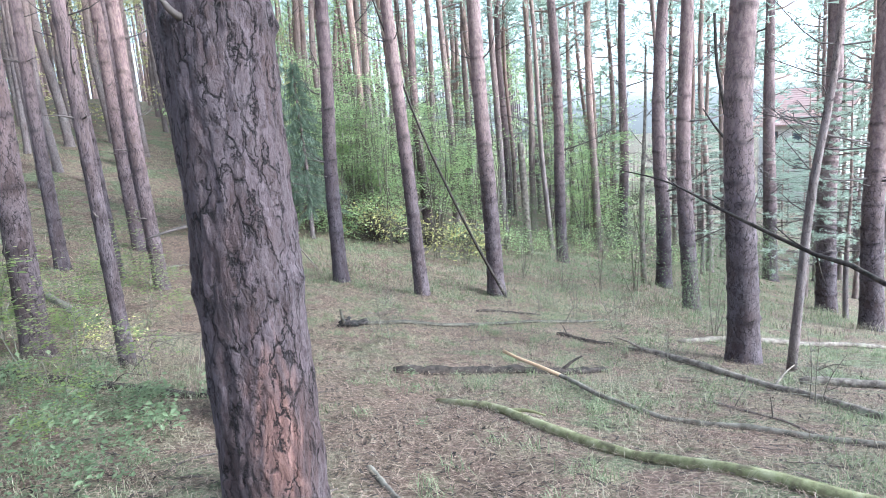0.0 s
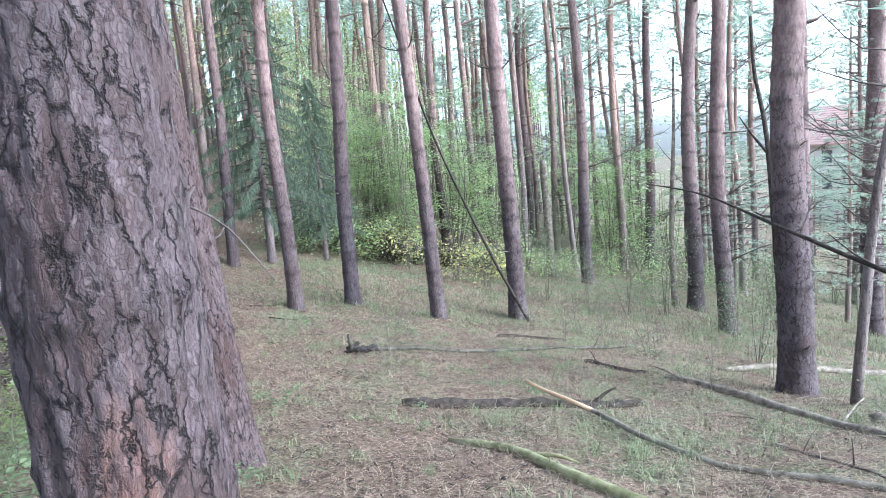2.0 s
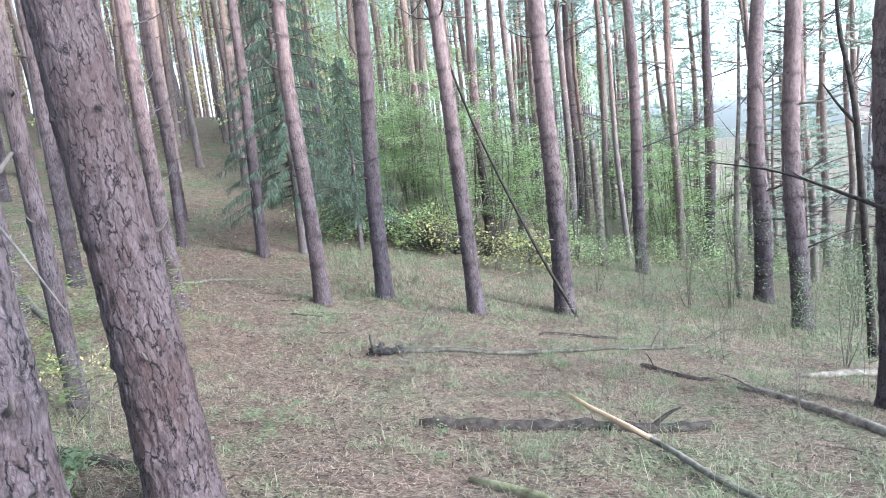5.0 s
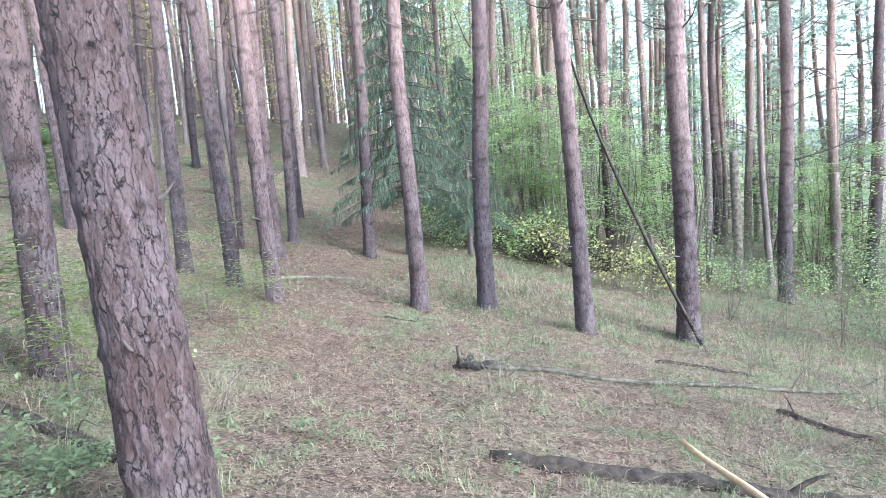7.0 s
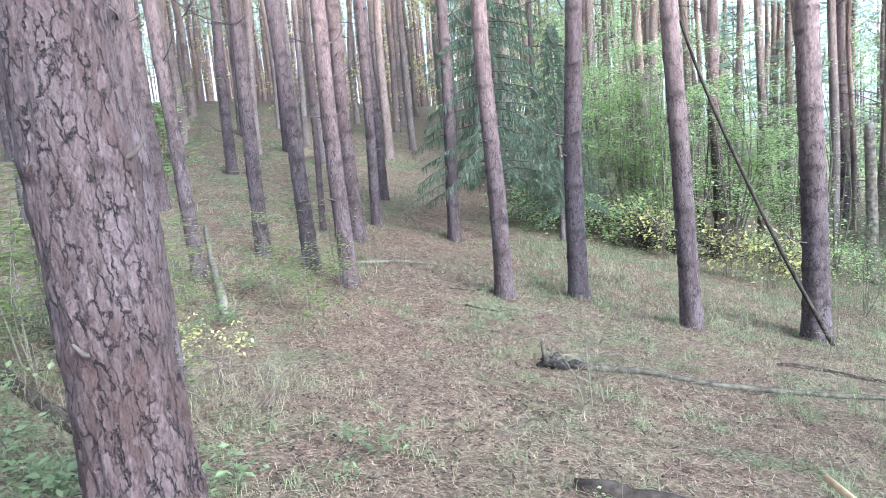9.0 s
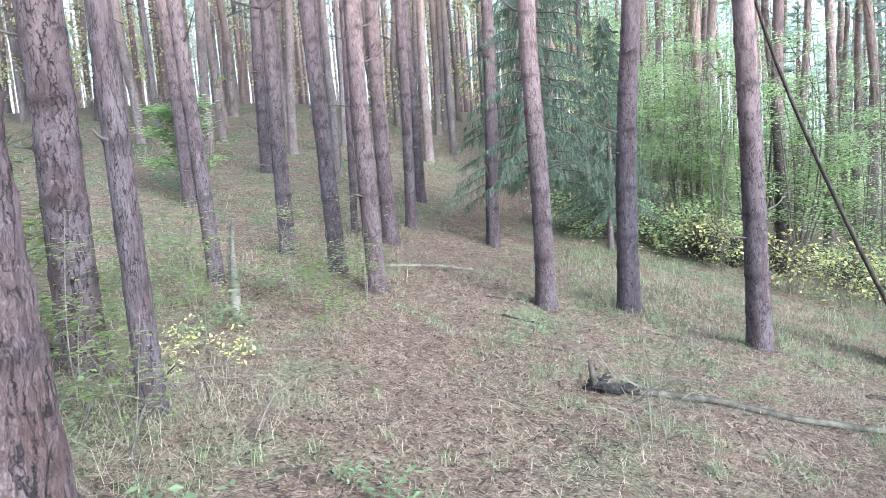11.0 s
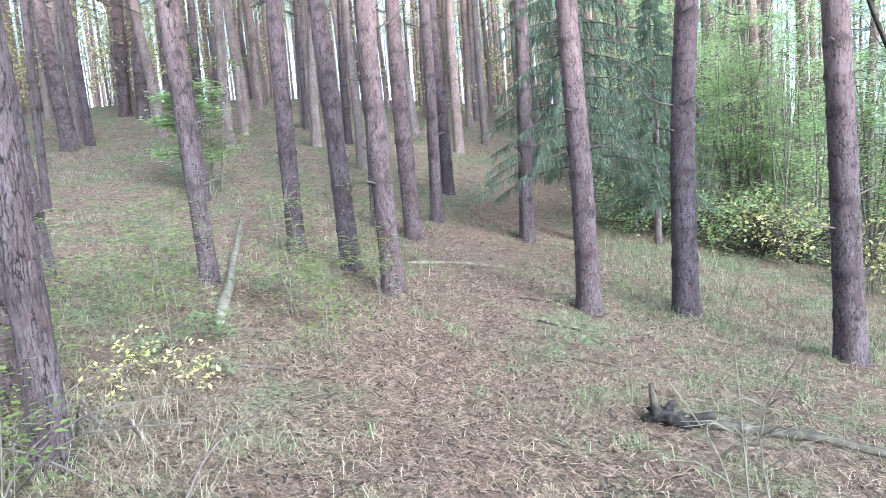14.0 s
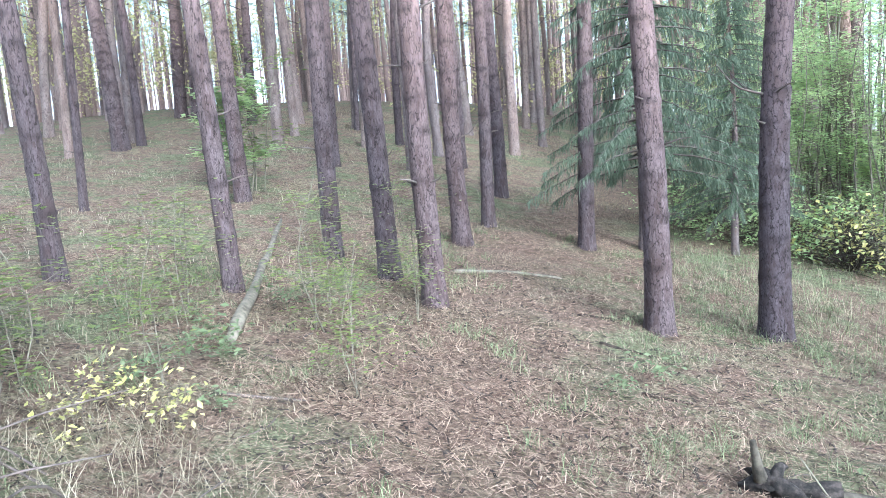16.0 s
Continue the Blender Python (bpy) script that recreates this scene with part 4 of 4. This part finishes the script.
for x, y in [(-0.9, 19.9), (0.0, 19.6), (-2.3, 20.2), (-3.1, 20.9), (0.6, 20.5)]:
    shrub("yellowing_bush", YELLOW[int(r2.integers(2))], x, y, r2.uniform(0.8, 1.15), r2.uniform(0, 6), "small bush with yellowing pale leaves", "shrub", "yellow bushes")
for x, y, s in [(-13.4, 15.7, 1.9), (-6.6, 9.85, 0.75), (-7.1, 10.2, 0.9), (-6.9, 9.5, 0.7), (-6.0, 8.2, 0.9), (-5.6, 8.3, 0.75), (-6.5, 12.9, 0.9), (-5.7, 12.0, 0.7), (-4.9, 7.9, 0.6), (-6.2, 11.3, 0.8), (-10.4, 16.8, 0.8), (-6.4, 7.4, 1.0), (-7.2, 8.4, 0.8), (-4.8, 6.2, 0.55), (-3.9, 6.0, 0.5), (-4.4, 7.2, 0.75), (-3.6, 7.1, 0.55), (-4.9, 7.0, 0.9), (-5.6, 6.6, 0.8), (-3.3, 5.4, 0.45), (-5.3, 9.0, 0.7), (-4.4, 9.9, 0.6), (-5.2, 10.6, 0.7), (-5.9, 10.8, 0.85), (-2.9, 4.3, 0.35), (-6.8, 6.6, 1.0), (-7.6, 7.6, 0.9), (-6.2, 5.6, 0.8), (-5.55, 7.25, 1.3), (-5.95, 7.85, 1.25), (-6.3, 7.0, 1.3)]:
    shrub("sapling", SAPLING[int(r2.integers(3))], x, y, s, r2.uniform(0, 6), "slender sapling with pale green leaves in tiers", "sapling", "saplings")
TIERED = shrub_meshes(277, 3.4, 3.0, 2, 1900, 0.15, LEAF, 0.3, 0.9, 0.14, None, 1.4)
shrub("tiered_sapling", TIERED, -13.2, 15.3, 1.0, 0.6, "young broadleaf sapling with flat tiers of yellow-green leaves", "sapling", "saplings")
for x, y in [(-4.7, 8.25), (-4.5, 8.6), (-4.95, 8.5)]:
    shrub("yellow_sapling", TINY, x, y, 1.0, r2.uniform(0, 6), "tiny sapling with bright yellow leaves", "sapling", "saplings")
for x, y in [(2.6, 17.5), (3.7, 18.2), (1.6, 18.6), (4.9, 19.2), (7.6, 18.4), (5.6, 15.9), (4.8, 12.6), (8.6, 20.4), (9.6, 23.5), (7.4, 24.0), (11.5, 26.0), (12.8, 24.2), (1.3, 27.5), (3.0, 28.0), (10.5, 31.0), (13.6, 33.0), (15.0, 30.0)]:
    shrub("thin_bush", THIN[int(r2.integers(2))], x, y, r2.uniform(0.45, 1.0), r2.uniform(0, 6), "sparse grey-green bush with many thin twigs", "shrub", "sparse bushes")
for i in range(130):
    if i < 80:
        x, y = r2.uniform(-5.2, -2.1), r2.uniform(3.4, 6.4)
    else:
        x, y = r2.uniform(-8.5, -2.0), r2.uniform(3.5, 12.5)
    if trodden(np.array(x), np.array(y)) > 0.15 or math.hypot(x + 1.83, y - 5.58) < 0.35 or math.hypot(x + 1.14, y - 3.93) < 0.35:
        continue
    shrub("herb", HERBS[int(r2.integers(4))], x, y, r2.uniform(0.6, 1.5), r2.uniform(0, 6), "low green leafy woodland herb", "herb", "woodland herbs")
for x, y, s in [(-2.0, 7.45, 1.1), (-2.3, 7.5, 0.9), (-1.5, 5.15, 0.8), (-1.35, 4.1, 0.9), (-2.5, 5.0, 1.0), (-1.9, 6.9, 0.8), (-0.5, 6.9, 0.5), (-0.6, 7.55, 0.6), (-0.3, 5.4, 0.4)]:
    shrub("herb", HERBS[int(r2.integers(4))], x, y, s, r2.uniform(0, 6), "low green leafy woodland herb", "herb", "woodland herbs")


distant_undergrowth(61, 560, 14, 84, 33, 64, 12.0, "distant_undergrowth", LEAF_OLIVE, "distant olive and yellow undergrowth between the pines")
distant_undergrowth(62, 330, -14, 22, 30, 60, 9.0, "distant_undergrowth", LEAF, "distant green undergrowth between the pines")


# ---- conifers with green boughs ----
def conifer_meshes(seed, height, reach, boughs, droop, mat, twigs=42, tw=0.30, bare=0.12, blade=0.022):
    r = np.random.default_rng(seed)
    wood, green = [], []
    zs = np.linspace(-0.3, height, 24)
    stem = tube(np.column_stack([0.04 * np.sin(zs), 0.04 * np.cos(zs * 0.8), zs]), 0.5 * 0.026 * height * (1 - 0.92 * np.clip(zs / height, 0, 1)) + 0.012, 12, 0.04)
    for i in range(boughs):
        q = (i + r.random()) / boughs
        z = height * (bare + (1 - bare) * q)
        a = i * 2.399 + r.uniform(-0.3, 0.3)
        ln = reach * (1 - q) ** 0.75 * r.uniform(0.75, 1.15) + 0.15
        dirn = np.array([math.cos(a), math.sin(a), 0])
        sidev = np.array([-math.sin(a), math.cos(a), 0])
        pts = spline([(0, 0, z), dirn * ln * 0.5 + np.array([0, 0, z - 0.08 * ln]), dirn * ln + np.array([0, 0, z - droop * ln])], 6)
        wood.append(tube(pts, np.linspace(0.010 + 0.006 * ln, 0.004, 6), 4, cap=False))
        k = int(twigs * (0.35 + ln / reach))
        for j in range(k):
            t = r.uniform(0.15, 1.0)
            o = pts[0] + (pts[-1] - pts[0]) * t + np.array([0, 0, (0.5 * droop - 0.08) * ln * 4 * t * (1 - t)])
            sg = r.choice([-1, 1])
            tl = tw * r.uniform(0.6, 1.4) * (1.15 - 0.5 * t)
            e = o + sidev * sg * tl * r.uniform(0.2, 0.8) + dirn * tl * r.uniform(0.1, 0.6) + np.array([0, 0, -tl * r.uniform(0.3, 2.8) * droop * 2.4])
            d = e - o
            s = np.cross(d, r.normal(size=3))
            s *= blade / (np.linalg.norm(s) + 1e-6)
            green.append((np.array([o - s * 0.5, o + s * 0.5, o + d * 0.6 + s, e, o + d * 0.6 - s]), [(0, 1, 2, 3, 4)]))
            for h in range(2):
                m = o + d * r.uniform(0.2, 0.8)
                e2 = m + d * 0.35 + r.normal(size=3) * tl * 0.28 + np.array([0, 0, -0.25 * tl])
                s2 = s * 0.7
                green.append((np.array([m - s2, m + s2, e2]), [(0, 1, 2)]))
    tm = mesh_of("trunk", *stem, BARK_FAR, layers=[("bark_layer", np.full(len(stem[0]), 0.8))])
    v1, f1 = joined(wood)
    v2, f2 = joined(green)
    return tm, mesh_of("branches", v1, f1, TWIG), mesh_of("foliage", v2, f2, mat, smooth=False)


def conifer(name, meshes, x, y, scale, turn, label, group=""):
    t = new(name)
    t.matrix_basis = Matrix.Translation((x, y, gz1(x, y))) @ Matrix.Rotation(turn, 4, "Z") @ Matrix.Scale(scale, 4)
    tagged(t, label, "tree", group)
    for n, me in zip(("trunk", "bough_frame", "foliage"), meshes):
        ob = part(n, me, t)
        if n != "trunk":
            ob["kind"] = "stuff"


SPRUCES = [conifer_meshes(300 + i, 8.5, 1.9, 135, 0.30, SPRUCE, 150, 0.15, 0.17, 0.007) for i in range(2)]


def bough_pine_meshes(seed, height, reach, boughs, bare):
    """A pine with level boughs: side twigs in flat sprays, each ending in tufts of needles, and dead lower branches."""
    r = np.random.default_rng(seed)
    zs = np.linspace(-0.4, height, 20)
    stem = tube(np.column_stack([0.06 * np.sin(zs * 0.7), 0.06 * np.cos(zs * 0.6), zs]), 0.011 * height * (1 - 0.9 * np.clip(zs / height, 0, 1)) + 0.012, 10, 0.04)
    wood, tips = [], []
    for i in range(boughs):
        q = (i + r.random()) / boughs
        z = height * (bare + (0.98 - bare) * q)
        a = i * 2.399 + r.uniform(-0.5, 0.5)
        ln = reach * (1.05 - q) ** 0.6 * r.uniform(0.6, 1.2) + 0.2
        d, sd = np.array([math.cos(a), math.sin(a), 0]), np.array([-math.sin(a), math.cos(a), 0])
        pts = spline([(0, 0, z), d * ln * 0.5 + sd * r.normal() * 0.08 * ln + np.array([0, 0, z + ln * r.uniform(-0.05, 0.12)]), d * ln + np.array([0, 0, z + ln * r.uniform(-0.12, 0.22)])], 6)
        wood.append(tube(pts, np.linspace(0.012 + 0.007 * ln, 0.005, 6), 4, cap=False))
        alive = r.random() < 0.35 + 0.7 * q
        for j in range(int(5 + 5 * ln)):
            t = r.uniform(0.3, 1.0)
            o = pts[int(t * 5)]
            tl = 0.42 * ln * (1.15 - 0.7 * t) * r.uniform(0.5, 1.2)
            e = o + sd * tl * r.choice([-1, 1]) * r.uniform(0.5, 1.0) + d * tl * r.uniform(0.2, 0.8) + np.array([0, 0, tl * r.uniform(-0.1, 0.3)])
            wood.append(tube([o, e], [0.006, 0.003], 3, cap=False))
            if alive:
                tips += [o + (e - o) * w for w in (0.45, 0.65, 0.82, 1.0)]
    tips = np.repeat(np.array(tips), 11, axis=0)
    k = len(tips)
    o = tips + r.normal(size=(k, 3)) * np.array([0.05, 0.05, 0.03])
    d = r.normal(size=(k, 3)) * np.array([1, 1, 0.55]) + np.array([0, 0, 0.3])
    d *= (r.uniform(0.09, 0.17, k) / np.linalg.norm(d, axis=1))[:, None]
    w = np.cross(d, r.normal(size=(k, 3)))
    w *= 0.0075 / (np.linalg.norm(w, axis=1)[:, None] + 1e-9)
    v2 = np.stack([o - w, o + w, o + d], axis=1).reshape(-1, 3)
    f2 = np.arange(k * 3).reshape(-1, 3)
    v1, f1 = joined(wood)
    return mesh_of("trunk", *stem, BARK_FAR, layers=[("bark_layer", np.full(len(stem[0]), 1.0))]), mesh_of("branches", v1, f1, TWIG), mesh_of("foliage", v2, f2, NEEDLES, smooth=False)


YPINE = [bough_pine_meshes(310 + i, 11.0 + i, 3.0, 64, 0.14 + 0.05 * i) for i in range(3)]
conifer("spruce_tree", SPRUCES[0], -5.75, 18.3, 1.0, 0.4, "young spruce with drooping blue-green boughs among the pines")
conifer("spruce_tree", SPRUCES[1], -4.6, 19.8, 0.62, 2.0, "young spruce with drooping blue-green boughs at the thicket")
for x, y, s in [(11.2, 19.4, 0.8), (12.4, 24.0, 1.0), (9.5, 26.5, 0.8), (16.5, 30.0, 1.1), (11.0, 34.0, 1.1), (4.5, 36.0, 1.1), (19.5, 33.0, 1.2), (8.0, 38.0, 1.2), (1.0, 38.0, 1.1), (14.0, 40.0, 1.2), (21.0, 27.0, 1.0), (24.0, 40.0, 1.2), (18.0, 46.0, 1.2), (-1.5, 34.0, 1.0), (28.0, 58.0, 1.05), (30.5, 59.0, 1.0), (33.0, 61.0, 1.05), (25.5, 55.0, 0.95), (35.0, 66.0, 1.0), (31.0, 66.0, 0.95)] + [(float(u), float(w), float(s)) for u, w, s in zip(r2.uniform(6, 36, 9), r2.uniform(34, 60, 9), r2.uniform(0.6, 0.9, 9))]:
    conifer("young_pine", YPINE[int(r2.integers(3))], x, y, 0.68 * s, r2.uniform(0, 6), "young pine with grey-green boughs down its trunk", "young pines at the edge")


# ---- house in the valley, seen through the branches ----
def box(x0, x1, y0, y1, z0, z1):
    v = np.array([(x, y, z) for z in (z0, z1) for x, y in ((x0, y0), (x1, y0), (x1, y1), (x0, y1))])
    return v, [(3, 2, 1, 0), (4, 5, 6, 7), (0, 1, 5, 4), (1, 2, 6, 5), (2, 3, 7, 6), (3, 0, 4, 7)]


def house(x, y, base, turn):
    h = new("house")
    h.matrix_basis = pose(x, y, base, 0, 0, turn)
    tagged(h, "pale plastered house with a red tiled gable roof", "house")
    part("wall", mesh_of("wall", *box(-5, 5, -4, 4, -5, 6.6), PLASTER, smooth=False), h)
    gable = (np.array([(-5, -4, 6.6), (-5, 4, 6.6), (-5, 0, 10.0), (5, -4, 6.6), (5, 4, 6.6), (5, 0, 10.0)]), [(0, 2, 1), (3, 4, 5), (0, 1, 4, 3)])
    part("gable", mesh_of("gable", *gable, PLASTER, smooth=False), h)
    for side in (-1, 1):
        slab = np.array([(-5.6, side * 4.7, 6.0), (5.6, side * 4.7, 6.0), (5.6, 0, 10.1), (-5.6, 0, 10.1)])
        roof = part("roof", mesh_of("roof", slab, [(0, 1, 2, 3)], ROOF, smooth=False), h, "weathered red clay tiles in courses, paled for distance haze")
        for i in range(16):
            t0, t1 = i / 16, (i + 1) / 16 + 0.01
            ya, yb = side * 4.7 * (1 - t0), side * 4.7 * (1 - t1)
            za, zb = 6.1 + 4.1 * t0, 6.1 + 4.1 * t1
            v = np.array([(-5.6, ya, za + 0.07), (5.6, ya, za + 0.07), (5.6, yb, zb + 0.02), (-5.6, yb, zb + 0.02), (-5.6, ya, za), (5.6, ya, za)])
            part("tile_course", mesh_of("tile_course", v, [(0, 1, 2, 3), (4, 5, 1, 0)], ROOF, smooth=False), roof)
    for sx in (-5.65, 5.62):
        for side in (-1, 1):
            v = np.array([(sx, side * 4.75, 5.95), (sx, 0, 10.1), (sx, 0, 10.35), (sx, side * 4.75, 6.2), (sx + 0.05, side * 4.75, 5.95), (sx + 0.05, 0, 10.1), (sx + 0.05, 0, 10.35), (sx + 0.05, side * 4.75, 6.2)])
            part("barge_board", mesh_of("barge_board", v, [(0, 1, 2, 3), (7, 6, 5, 4), (0, 4, 5, 1), (3, 2, 6, 7)], DARK_WOOD, smooth=False), h)
    for wx in (-3, 0, 3):
        for wz in (1.0, 4.0):
            win = part("window", mesh_of("window", *box(wx - 0.6, wx + 0.6, -4.06, -3.9, wz, wz + 1.4), DARK_WOOD, smooth=False), h)
            part("pane", mesh_of("pane", *box(wx - 0.5, wx + 0.5, -4.09, -4.065, wz + 0.1, wz + 1.3), PANE, smooth=False), win)
    for wy in (-1.8, 1.8):
        win = part("window", mesh_of("window", *box(-5.06, -4.9, wy - 0.6, wy + 0.6, 4.0, 5.4), DARK_WOOD, smooth=False), h)
        part("pane", mesh_of("pane", *box(-5.09, -5.065, wy - 0.5, wy + 0.5, 4.1, 5.3), PANE, smooth=False), win)


house(42.0, 80.0, -8.2, -60)


# ---- grass, needle litter and leaves on the floor ----
def blades(r, x, y, length, width, lean, name, mat, label, up=1.0):
    """Thin bent blades, two faces each, joined into one carpet."""
    n = len(x)
    z = ground_z(x, y)
    a = r.uniform(0, 6.28, n)
    d = np.column_stack([np.cos(a), np.sin(a), np.zeros(n)])
    s = np.column_stack([-np.sin(a), np.cos(a), np.zeros(n)]) * (width * r.uniform(0.6, 1.4, n))[:, None]
    b = np.column_stack([x, y, z - 0.01])
    ln, le = length[:, None], (lean * r.uniform(0.3, 1.5, n))[:, None]
    zz = np.array([0, 0, 1.0]) * up
    m = b + zz * ln * 0.6 + d * ln * le * 0.35
    t = b + zz * ln * np.clip(1 - 0.45 * le, 0.15, 1) + d * ln * le
    v = np.stack([b - s, b + s, m + s * 0.7, m - s * 0.7, t], axis=1).reshape(-1, 3)
    o = np.arange(n)[:, None] * 5
    f = np.hstack([o, o + 1, o + 2, o + 3]).tolist() + np.hstack([o + 3, o + 2, o + 4]).tolist()
    tagged(part(name, mesh_of(name, v, f, mat, smooth=False)), label, "grass", kind="stuff")


def patchy(x, y, seed, scale):
    r = np.random.default_rng(seed)
    v = np.zeros_like(x)
    for _ in range(7):
        a, p, k = r.uniform(0, 6.28), r.uniform(0, 6.28), scale * r.uniform(0.6, 1.9)
        v += np.sin(2 * math.pi / k * (x * math.cos(a) + y * math.sin(a)) + p)
    return v / 7


def scatter(r, n, x0, x1, y0, y1):
    return r.uniform(x0, x1, n), r.uniform(y0, y1, n)


def clear_of_trunks(x, y):
    return (np.hypot(x + 0.53, y - 2.36) > 0.24) & (np.hypot(x + 1.14, y - 3.93) > 0.2) & (np.hypot(x + 1.83, y - 5.58) > 0.26) & (np.hypot(x - 4.22, y - 9.82) > 0.28)


r3 = np.random.default_rng(29)
# short dry tufts
x, y = scatter(r3, 125000, -8, 6.5, 1.0, 16)
keep = (patchy(x, y, 1, 1.6) + 0.3 * r3.normal(size=len(x)) - 0.55 * trodden(x, y) > -0.02) & clear_of_trunks(x, y)
x, y = x[keep], y[keep]
blades(r3, x, y, r3.uniform(0.03, 0.13, len(x)), 0.0017, 1.5, "dry_grass", DRY, "short dry straw-coloured grass in tufts")
# green tufts
cx, cy = scatter(r3, 2700, -9, 8, 1.5, 18)
keep = (patchy(cx, cy, 2, 2.2) - 0.45 * trodden(cx, cy) + 0.25 * r3.normal(size=len(cx)) > 0.0) & clear_of_trunks(cx, cy)
cx, cy = cx[keep], cy[keep]
x, y = np.repeat(cx, 34), np.repeat(cy, 34)
x, y = x + r3.normal(size=len(x)) * 0.06, y + r3.normal(size=len(y)) * 0.06
blades(r3, x, y, r3.uniform(0.05, 0.18, len(x)), 0.0024, 1.3, "grass", GREEN, "soft pale green grass tufts")
# taller meadow grass down the slope under the edge
x, y = scatter(r3, 42000, -6, 13, 14.5, 27)
keep = (x > -5.5 + 0.35 * (19 - y)) & (patchy(x, y, 3, 4) + 0.3 * r3.normal(size=len(x)) > -0.25)
x, y = x[keep], y[keep]
h = np.where(patchy(x, y, 8, 3) > 0, r3.uniform(0.12, 0.36, len(x)), r3.uniform(0.06, 0.2, len(x)))
green = patchy(x, y, 9, 2.5) + 0.35 * r3.normal(size=len(x)) > 0.0
blades(r3, x[green], y[green], h[green], 0.0032, 1.1, "meadow_grass", GREEN, "taller pale green woodland grass")
blades(r3, x[~green], y[~green], h[~green], 0.0028, 1.1, "meadow_straw", DRY, "dry straw standing among the woodland grass")
# tall dry stalks
x, y = scatter(r3, 1500, -8, 7, 3, 15)
keep = (patchy(x, y, 4, 2.5) - 0.8 * trodden(x, y) > 0.05) & clear_of_trunks(x, y)
x, y = x[keep], y[keep]
blades(r3, x, y, r3.uniform(0.25, 0.6, len(x)), 0.0013, 0.8, "dry_stalks", DRY, "tall thin dry grass stalks")
# grass on the upper slope
x, y = scatter(r3, 50000, -26, -6, 8, 30)
keep = patchy(x, y, 5, 4) + 0.3 * r3.normal(size=len(x)) > 0.2
x, y = x[keep], y[keep]
blades(r3, x, y, r3.uniform(0.06, 0.2, len(x)), 0.0036, 1.3, "slope_grass", DRY, "sparse pale grass on the upper slope")


def litter(r, n, area, name, mat, length, width, label):
    """Fallen needles and straws lying criss-cross on the floor."""
    x, y = scatter(r, n, *area)
    keep = (0.6 * trodden(x, y) + 0.6 * patchy(x, y, 6, 1.4) + 0.35 * r.normal(size=n) > -0.05) & clear_of_trunks(x, y)
    x, y = x[keep], y[keep]
    k = len(x)
    a = r.uniform(0, 6.28, k)
    ln = r.uniform(*length, k) * 0.5
    w = r.uniform(*width, k) * 0.5
    dx, dy = np.cos(a) * ln, np.sin(a) * ln
    sx, sy = -np.sin(a) * w, np.cos(a) * w
    z = ground_z(x, y) + r.uniform(0.012, 0.035, k)
    t = r.normal(size=k) * 0.2 * ln
    gx, gy = (ground_z(x + 0.1, y) - ground_z(x - 0.1, y)) / 0.2, (ground_z(x, y + 0.1) - ground_z(x, y - 0.1)) / 0.2
    q = lambda u, v, h: np.column_stack([x + u, y + v, z + gx * u + gy * v + h])
    verts = np.stack([q(-dx - sx, -dy - sy, -t), q(-dx + sx, -dy + sy, -t), q(dx + sx, dy + sy, t), q(dx - sx, dy - sy, t)], axis=1).reshape(-1, 3)
    faces = np.arange(k * 4).reshape(-1, 4)
    tagged(part(name, mesh_of(name, verts, faces, mat, smooth=False)), label, "litter", kind="stuff")


litter(r3, 230000, (-5.5, 4.5, 2.0, 12.0), "needle_litter", LITTER, (0.03, 0.10), (0.0014, 0.0036), "brown and straw-coloured fallen pine needles")
litter(r3, 110000, (-10, 6, 9.5, 18.5), "needle_litter", LITTER, (0.05, 0.13), (0.003, 0.0065), "brown fallen needles and thin twigs")
# bark flakes, their dark colour doubling as shade between the grass tufts
litter(r3, 26000, (-7, 5.5, 1.5, 15.0), "bark_flakes", LOG_DARK, (0.02, 0.07), (0.006, 0.022), "dark bark flakes and cone scales, also standing in for shaded gaps in the grass")

# dry tangle at the foot of the slim pine
x, y = scatter(r3, 2200, -5.4, -2.9, 6.5, 8.7)
keep = (trodden(x, y) < 0.3) & (np.hypot(x + 3.95, y - 7.48) > 0.12)
x, y = x[keep], y[keep]
blades(r3, x, y, r3.uniform(0.12, 0.36, len(x)), 0.0013, 2.0, "dry_tangle", DRY, "tangled bent dry stalks")
for i in range(12):
    x, y, s = r3.uniform(-5.2, -3.1), r3.uniform(6.6, 8.4), r3.uniform(0.5, 1.1)
    b = r3.uniform(0, 6.28)
    free_stem("dry_stem", [(x, y, gz1(x, y)), (x + 0.4 * s * math.cos(b), y + 0.4 * s * math.sin(b), gz1(x, y) + 0.3 * s), (x + s * math.cos(b), y + s * math.sin(b), gz1(x, y) + 0.35 * s)], 0.007, 0.003, TWIG, "thin bent dry stem among grass", "twig", n=7)
